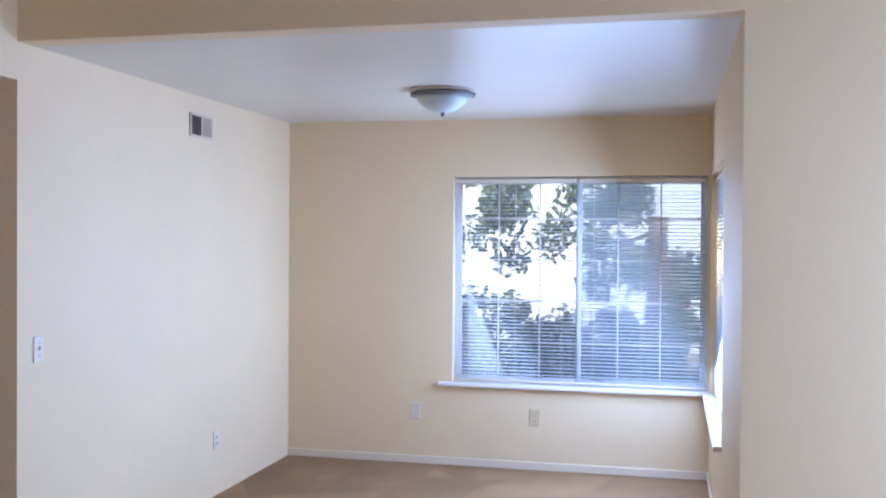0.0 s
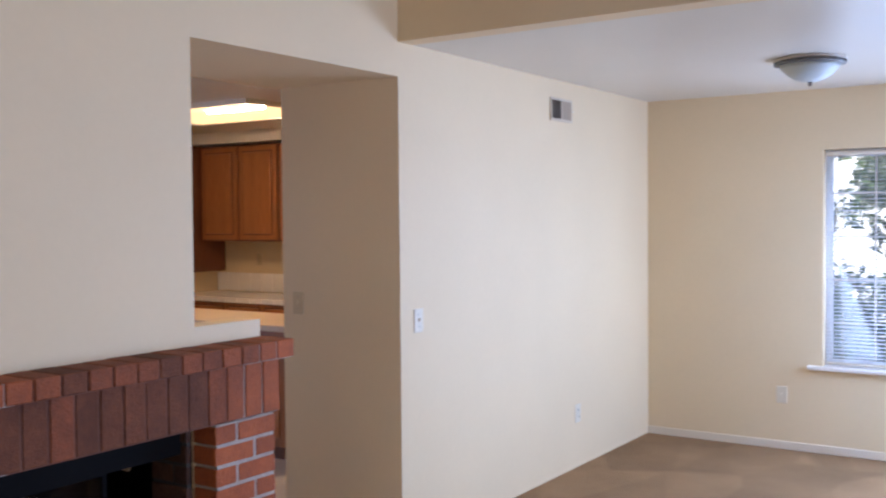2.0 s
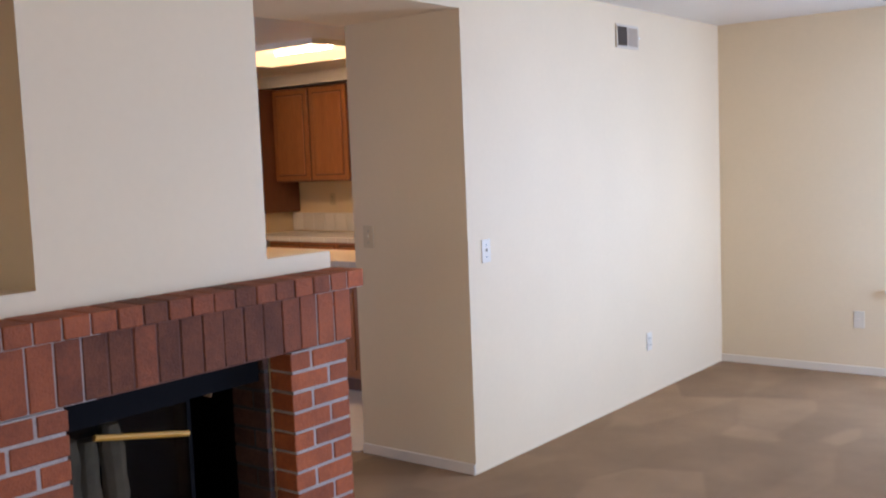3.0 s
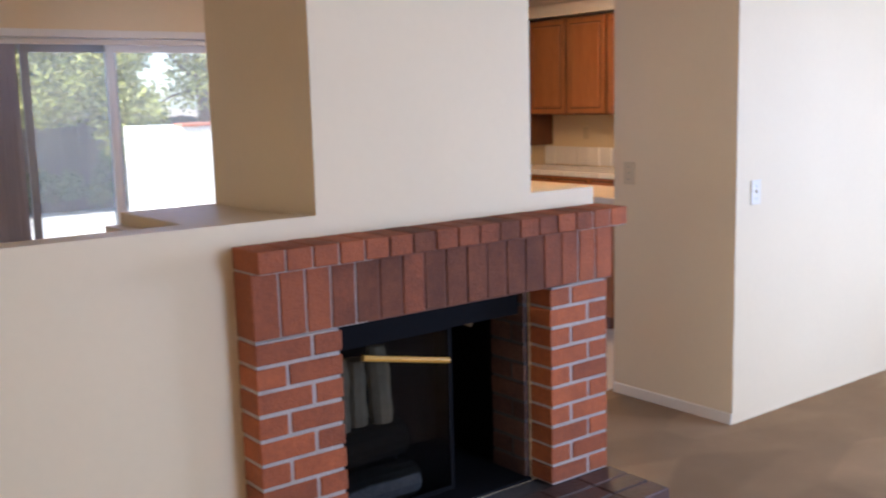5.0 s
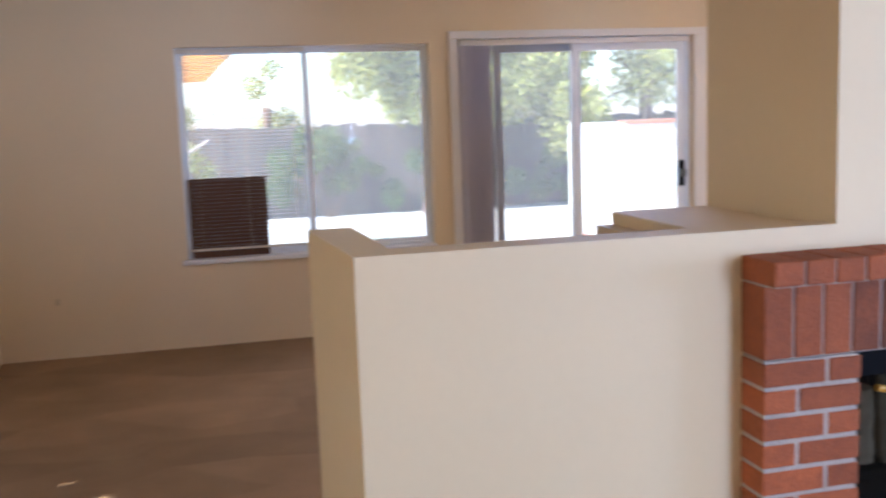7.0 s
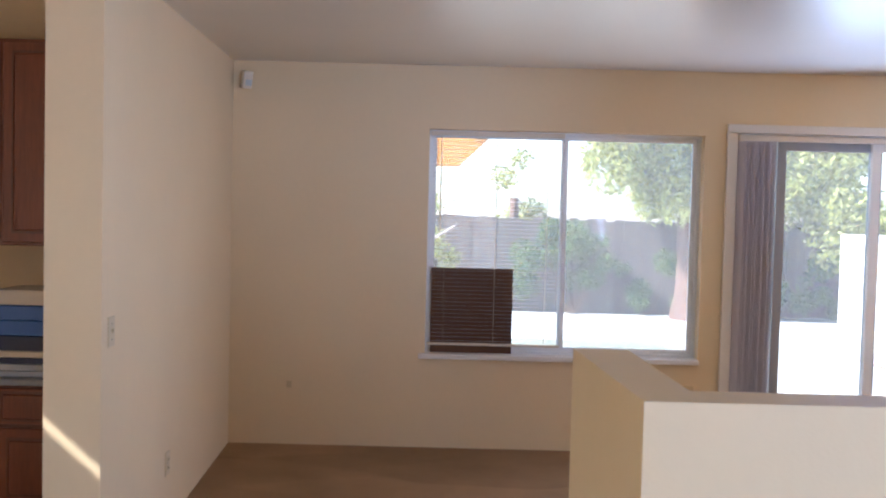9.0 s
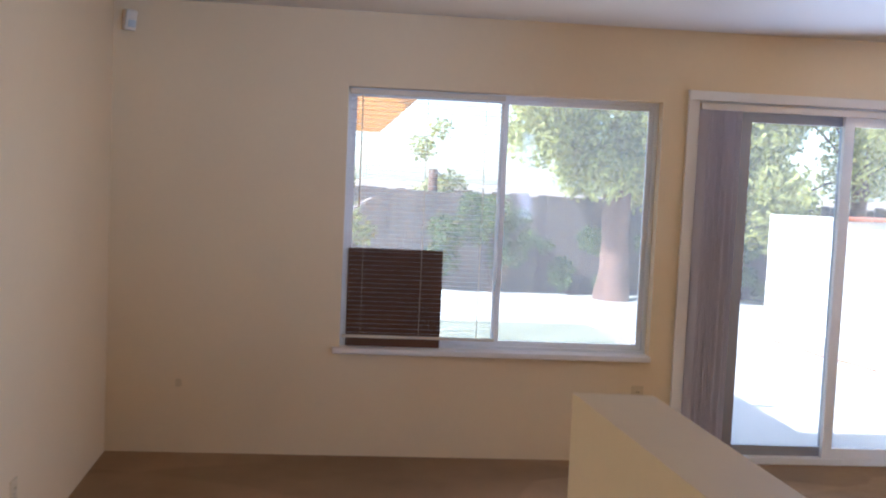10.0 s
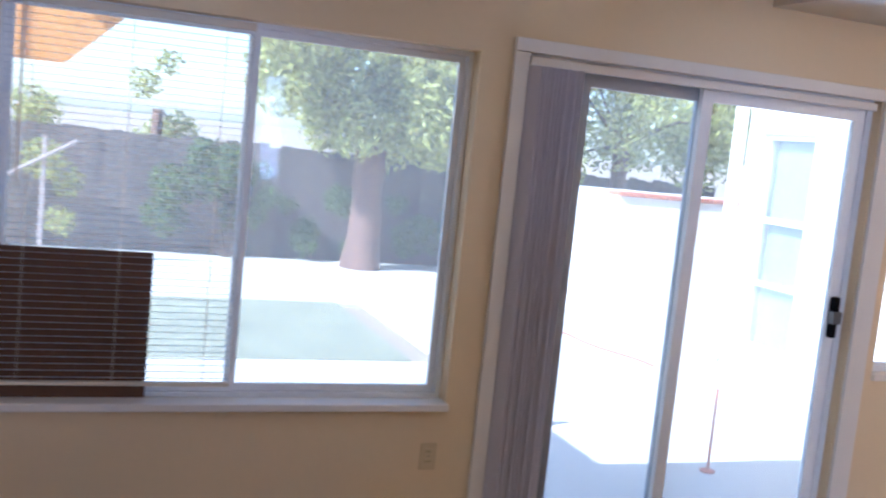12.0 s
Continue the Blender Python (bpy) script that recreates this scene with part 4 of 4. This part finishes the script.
OAK_RED = material("reddish_oak", (0.22, 0.062, 0.020), 0.4, grain=0.16, grain_scale=14, stain=0.12, bump=0.1, bump_scale=30, stretch=(6, 6, 0.6), per_object=0.1)
hall_cabinet()


def desk_clutter():
    def carton(name, b, mats, label, category):
        t = thing(name, ((b[0] + b[3]) / 2, (b[1] + b[4]) / 2, b[2]), label, category)
        hgt = (b[5] - b[2]) / len(mats)
        for i, m in enumerate(mats):
            part("band", soft_box(b[0], b[1], b[2] + i * hgt + (0.0005 if i else 0), b[3], b[4], b[2] + (i + 1) * hgt, 0.004, 1), m, t)
    carton("storage_bin", (-3.08, -6.12, 0.83, -2.80, -5.66, 1.12), (NAVY, BLUE, BLUE, WHITE_PLASTIC), "blue plastic bin with a white lid", "storage bin")
    carton("paper_stack", (-3.05, -6.15, 0.706, -2.80, -5.64, 0.829), (DARK_ALU, BLIND, NAVY, WHITE_PLASTIC), "stack of papers and folders on the desk", "papers")


desk_clutter()


# ---- garden ----
def fence(x, y0, y1, top):
    f = thing("fence", (x, (y0 + y1) / 2, -0.16), "weathered dark wooden board fence behind the garden", "fence")
    n = int((y1 - y0) / 0.15)
    me = mesh_of("board", soft_box(-0.01, -0.0745, 0.0, 0.01, 0.0745, 1.0, 0.002, 1), FENCE)
    for i in range(n):
        ob = new("board", me)
        ob.parent, ob.matrix_parent_inverse = f, f.matrix_basis.inverted()
        hh = top + 0.16 + random.uniform(-0.03, 0.03)
        ob.matrix_basis = pose(x + random.uniform(-0.006, 0.006), y0 + (i + 0.5) * 0.15, -0.16, 0, random.uniform(-0.6, 0.6), 0) @ Matrix.Diagonal((1, 1, hh, 1))
    for z in (0.1, 0.9):
        part("rail", boxes((x - 0.06, y0, z, x - 0.012, y1, z + 0.09)), FENCE, f)


fence(-14.5, -12.0, 6.0, 1.40)


def leaves(name, blobs, count, size, mat, parent, seed, label=""):
    """Many folded leaf clumps scattered through uneven lobes (x, y, z, radius)."""
    rng = np.random.default_rng(seed)
    vol = np.array([b[3] ** 3 for b in blobs])
    pick = rng.choice(len(blobs), count, p=vol / vol.sum())
    c = np.array(blobs)[pick]
    d = rng.normal(size=(count, 3))
    d /= np.linalg.norm(d, axis=1, keepdims=True)
    p = c[:, :3] + d * (c[:, 3:4] * rng.random((count, 1)) ** 0.45)
    a = rng.normal(size=(count, 3))
    a /= np.linalg.norm(a, axis=1, keepdims=True)
    b = np.cross(a, rng.normal(size=(count, 3)))
    b /= np.linalg.norm(b, axis=1, keepdims=True)
    n = np.cross(a, b)
    s = size * rng.uniform(0.6, 1.4, (count, 1))
    verts = np.stack([p - a * s, p + b * s * 0.42 + n * s * 0.15, p + a * s, p - b * s * 0.42 + n * s * 0.15], 1).reshape(-1, 3)
    i = np.arange(count) * 4
    faces = np.concatenate([np.stack([i, i + 1, i + 2], 1), np.stack([i, i + 2, i + 3], 1)])
    me = bpy.data.meshes.new(name)
    me.from_pydata(verts.tolist(), [], faces.tolist())
    me.materials.append(mat)
    ob = new(name, me)
    ob.parent = parent
    ob.matrix_parent_inverse = parent.matrix_basis.inverted()
    return tagged(ob, label, "", "", "")


def tree(base, trunk_r, trunk_h, lobes, count, size, mat, seed, label, lean=(0, 0), limbs=6):
    rng = random.Random(seed)
    t = thing("tree", base, label, "tree", "garden trees")
    bm = bmesh.new()
    seg, rings = 14, 10
    prev = None
    for k in range(rings + 1):
        f = k / rings
        r = trunk_r * (1.2 - 0.2 * min(1, f * 6)) * (1 - 0.28 * f)
        ring = []
        for i in range(seg):
            a = 2 * math.pi * i / seg
            rr = r * (1 + 0.26 * noise.noise(Vector((math.cos(a) * 1.9 + seed, math.sin(a) * 1.9, f * 5))))
            ring.append(bm.verts.new((base[0] + lean[0] * f + rr * math.cos(a), base[1] + lean[1] * f + rr * math.sin(a), base[2] + f * trunk_h)))
        if prev:
            for i in range(seg):
                bm.faces.new((prev[i], prev[(i + 1) % seg], ring[(i + 1) % seg], ring[i]))
        prev = ring
    bm.faces.new(prev)
    part("trunk", bm, BARK, t, "rough brown trunk", True)
    topp = Vector((base[0] + lean[0], base[1] + lean[1], base[2] + trunk_h * 0.93))
    for lx, ly, lz, lr in lobes[:limbs]:
        q = Vector((lx, ly, lz))
        midp = topp.lerp(q, 0.5) + Vector((rng.uniform(-0.1, 0.1), rng.uniform(-0.1, 0.1), 0.15))
        bm = rod(topp, midp, trunk_r * 0.22, 8, trunk_r * 0.12)
        b2 = rod(midp, q, trunk_r * 0.12, 8, trunk_r * 0.03)
        me = bpy.data.meshes.new("tmp")
        b2.to_mesh(me)
        b2.free()
        bm.from_mesh(me)
        bpy.data.meshes.remove(me)
        part("limb", bm, LIMB, t)
    leaves("crown", lobes, count, size, mat, t, seed)
    return t


def shrub(base, lobes, count, size, mat, seed, label):
    t = thing("shrub", base, label, "shrub", "garden shrubs")
    for i, (lx, ly, lz, lr) in enumerate(lobes):
        part("stem", rod((base[0], base[1], base[2]), (lx, ly, lz), 0.010, 6, 0.004), LIMB, t)
    leaves("foliage", lobes, count, size, mat, t, seed)


def lobes_in(box_lo, box_hi, n, r0, r1, seed):
    rng = random.Random(seed)
    return [tuple(rng.uniform(a, b) for a, b in zip(box_lo, box_hi)) + (rng.uniform(r0, r1),) for _ in range(n)]


# west garden
tree((-13.6, -0.17, -0.16), 0.24, 1.9, lobes_in((-14.2, -1.5, 1.5), (-12.8, 2.4, 3.3), 46, 0.3, 0.62, 1) + [(-13.25, -0.45, 1.75, 0.42), (-13.2, 0.15, 1.8, 0.42), (-13.3, 0.7, 1.7, 0.4)], 44000, 0.06, LEAF_PALE, 11, "leafy garden tree with a thick reddish trunk")
tree((-15.6, -2.8, -0.16), 0.10, 1.9, lobes_in((-16.2, -4.6, 0.9), (-15.0, -1.9, 1.6), 10, 0.2, 0.38, 21) + [(-15.6, -3.0, 2.1, 0.25), (-15.5, -2.7, 2.4, 0.22)], 3000, 0.05, LEAF_PALE, 12, "green tree behind the board fence", limbs=2)
tree((-13.2, 3.4, -0.16), 0.14, 2.2, lobes_in((-13.9, 1.8, 1.3), (-12.6, 5.6, 3.4), 24, 0.4, 0.7, 3), 22000, 0.055, LEAF_PALE, 13, "bushy green tree beside the pale garden building")
shrub((-14.0, -1.9, -0.16), lobes_in((-14.3, -2.9, 0.1), (-13.9, -1.2, 1.25), 16, 0.15, 0.32, 4), 4200, 0.045, LEAF, 14, "dark green shrub against the fence")
shrub((-14.0, -4.6, -0.16), lobes_in((-14.3, -5.2, 0.2), (-13.8, -3.9, 1.2), 9, 0.12, 0.28, 5), 1800, 0.045, LEAF_PALE, 15, "pale green shrub against the fence")
shrub((-14.05, 1.3, -0.16), lobes_in((-14.3, 0.45, 0.0), (-13.95, 2.4, 0.75), 14, 0.14, 0.26, 31), 2600, 0.05, LEAF, 19, "low dark green shrub behind the tree trunk")
shrub((-14.1, -0.7, -0.16), lobes_in((-14.3, -1.1, 0.0), (-14.0, 0.2, 0.8), 7, 0.12, 0.24, 32), 1300, 0.045, LEAF, 20, "thin green shrub beside the tree trunk")

# pale building across the patio and the house's own wing
def garden_shed():
    s = thing("garden_building", (-11.3, 3.9, -0.16), "low white stucco garden building with a terracotta coping", "building")
    part("wall", boxes((-12.2, 1.62, -0.16, -10.1, 6.5, 1.30)), STUCCO, s)
    me = mesh_of("coping", soft_box(-0.14, -0.145, 0.0, 0.14, 0.145, 0.05, 0.01, 1), TERRACOTTA)
    for i in range(16):
        ob = new("coping", me)
        ob.parent, ob.matrix_parent_inverse = s, s.matrix_basis.inverted()
        ob.matrix_basis = pose(-10.2, 1.77 + i * 0.30, 1.30)


garden_shed()


def house_wing():
    w = thing("house_wing", (-6.7, 2.6, -0.16), "white stucco wing of the house with a tall window", "house")
    y = 1.95
    part("wall", boxes((-8.45, y, -0.16, -8.25, y + 0.2, 2.7), (-8.25, y, -0.16, -7.55, y + 0.2, 0.1), (-8.25, y, 2.05, -7.55, y + 0.2, 2.7), (-7.55, y, -0.16, XF - 0.15, y + 0.2, 2.7),
                       (-8.45, y + 0.2, -0.16, -8.25, y + 4.0, 2.7)), STUCCO, w)
    part("roof", boxes((-8.9, y - 0.45, 2.7, XF - 0.15, y + 4.0, 2.85)), STUCCO, w)
    win = part("window", boxes(*frame_ring("y", y + 0.05, y + 0.1, -8.25, 0.1, -7.55, 2.05, 0.05), (-8.2, y + 0.055, 1.25, -7.6, y + 0.095, 1.30), (-8.2, y + 0.055, 0.68, -7.6, y + 0.095, 0.72)), ALU, w, "white-framed window")
    part("curtain", boxes((-8.2, y + 0.16, 0.1, -7.6, y + 0.18, 2.05)), material("grey_blue_curtain", (0.24, 0.30, 0.38), 0.8, stain=0.08), win, "blue-grey curtain")
    pane("y", y + 0.07, -8.2, 0.15, -7.6, 2.0, win)
    part("post", soft_box(-8.56, y - 0.10, -0.16, -8.47, y - 0.01, 2.7, 0.006, 1), STUCCO, w)


house_wing()


def patio_cover():
    t = thing("patio_cover", (-5.2, -5.0, -0.12), "orange-stained wooden gable boards over the patio", "patio cover")
    # gable board with a slanted end
    bm = bmesh.new()
    plan = ((-6.4, 1.86), (-3.92, 1.86), (-3.50, 2.26), (-3.50, 2.44), (-6.4, 2.44))
    a = [bm.verts.new((-5.62, y, z)) for y, z in plan]
    b = [bm.verts.new((-5.58, y, z)) for y, z in plan]
    bm.faces.new(a)
    bm.faces.new(b)
    for k in range(5):
        bm.faces.new((a[k], a[(k + 1) % 5], b[(k + 1) % 5], b[k]))
    bmesh.ops.recalc_face_normals(bm, faces=bm.faces[:])
    part("gable_board", bm, ORANGE_WOOD, t)
    for k in range(7):
        part("batten", boxes((-5.578, -6.3 + k * 0.36, 1.87, -5.565, -6.27 + k * 0.36, 2.43)), ORANGE_WOOD, t)
    # Strip added overhead only to cast the cover's shadow edge by the door.
    part("edge_board", boxes((-6.6, -4.22, 2.445, XF - 0.16, -3.78, 2.49)), ORANGE_WOOD, t, "broad orange board added to cast the patio shadow")
    for y in (-6.35, -4.6):
        part("post", soft_box(-5.72, y, -0.12, -5.63, y + 0.09, 2.4, 0.006, 1), ORANGE_WOOD, t)


patio_cover()

GREY_WOOD = material("bleached_wood", (0.36, 0.29, 0.26), 0.85, grain=0.15, grain_scale=14, stain=0.15, bump=0.3, stretch=(5, 5, 0.5))


def garden_rail():
    t = thing("garden_rail", (-13.0, -4.1, -0.16), "pale wooden post with a slanting rail beside the fence", "rail")
    part("post", soft_box(-13.03, -4.22, -0.16, -12.97, -4.17, 1.30, 0.006, 1), GREY_WOOD, t)
    part("slanting_rail", rod((-12.96, -4.75, 0.72), (-12.96, -3.85, 1.27), 0.022, 8), GREY_WOOD, t)


def garden_stake():
    t = thing("garden_stake", (-5.58, -0.20, -0.12), "thin reddish wooden stake standing on the patio", "stake")
    part("shaft", rod((-5.58, -0.20, -0.12), (-5.58, -0.20, 0.39), 0.009, 8), TERRACOTTA, t)
    part("foot", lathe([(0.045, 0.0), (0.045, 0.012), (0.012, 0.02)], 14, (-5.58, -0.20, -0.12)), TERRACOTTA, t)


def garden_hose():
    t = thing("garden_hose", (-8.8, 0.9, -0.12), "thin reddish garden hose lying across the patio", "hose")
    pts = [(-9.9 + 0.17 * k, 0.78 + 0.028 * k + 0.035 * math.sin(k * 0.9), -0.108) for k in range(11)]
    for a, b in zip(pts, pts[1:]):
        part("length", rod(a, b, 0.012, 8), TERRACOTTA, t)


garden_rail()
garden_stake()
garden_hose()


def neighbour_house():
    h = thing("neighbour_house", (2.0, 13.0, -0.16), "pale sunlit stucco house beyond the garden trees", "house")
    part("wall", boxes((-6.0, 12.0, -0.16, 9.0, 12.3, 3.2)), STUCCO, h)
    part("roof", boxes((-6.4, 11.7, 3.2, 9.4, 16.0, 3.4)), TERRACOTTA, h)


neighbour_house()

# north garden outside the dining window
tree((2.6, 6.8, -0.16), 0.14, 2.0, lobes_in((1.95, 5.8, -0.1), (2.5, 8.0, 2.5), 20, 0.13, 0.30, 6) + lobes_in((2.7, 5.8, -0.1), (4.2, 8.0, 1.5), 34, 0.13, 0.30, 26), 8500, 0.055, LEAF, 16, "leafy tree close outside the dining window", limbs=3)
tree((0.4, 6.4, -0.16), 0.12, 2.0, lobes_in((-0.6, 5.4, 0.0), (1.4, 7.2, 2.9), 52, 0.16, 0.36, 7) + lobes_in((1.2, 5.6, 0.2), (2.0, 7.0, 2.9), 16, 0.12, 0.26, 41), 13500, 0.052, LEAF, 17, "dark leafy tree outside the dining window", limbs=3)
shrub((1.9, 5.6, -0.16), lobes_in((0.5, 5.3, 0.0), (3.8, 6.0, 0.8), 30, 0.12, 0.28, 8), 5200, 0.055, LEAF, 18, "loose shrub under the dining window")
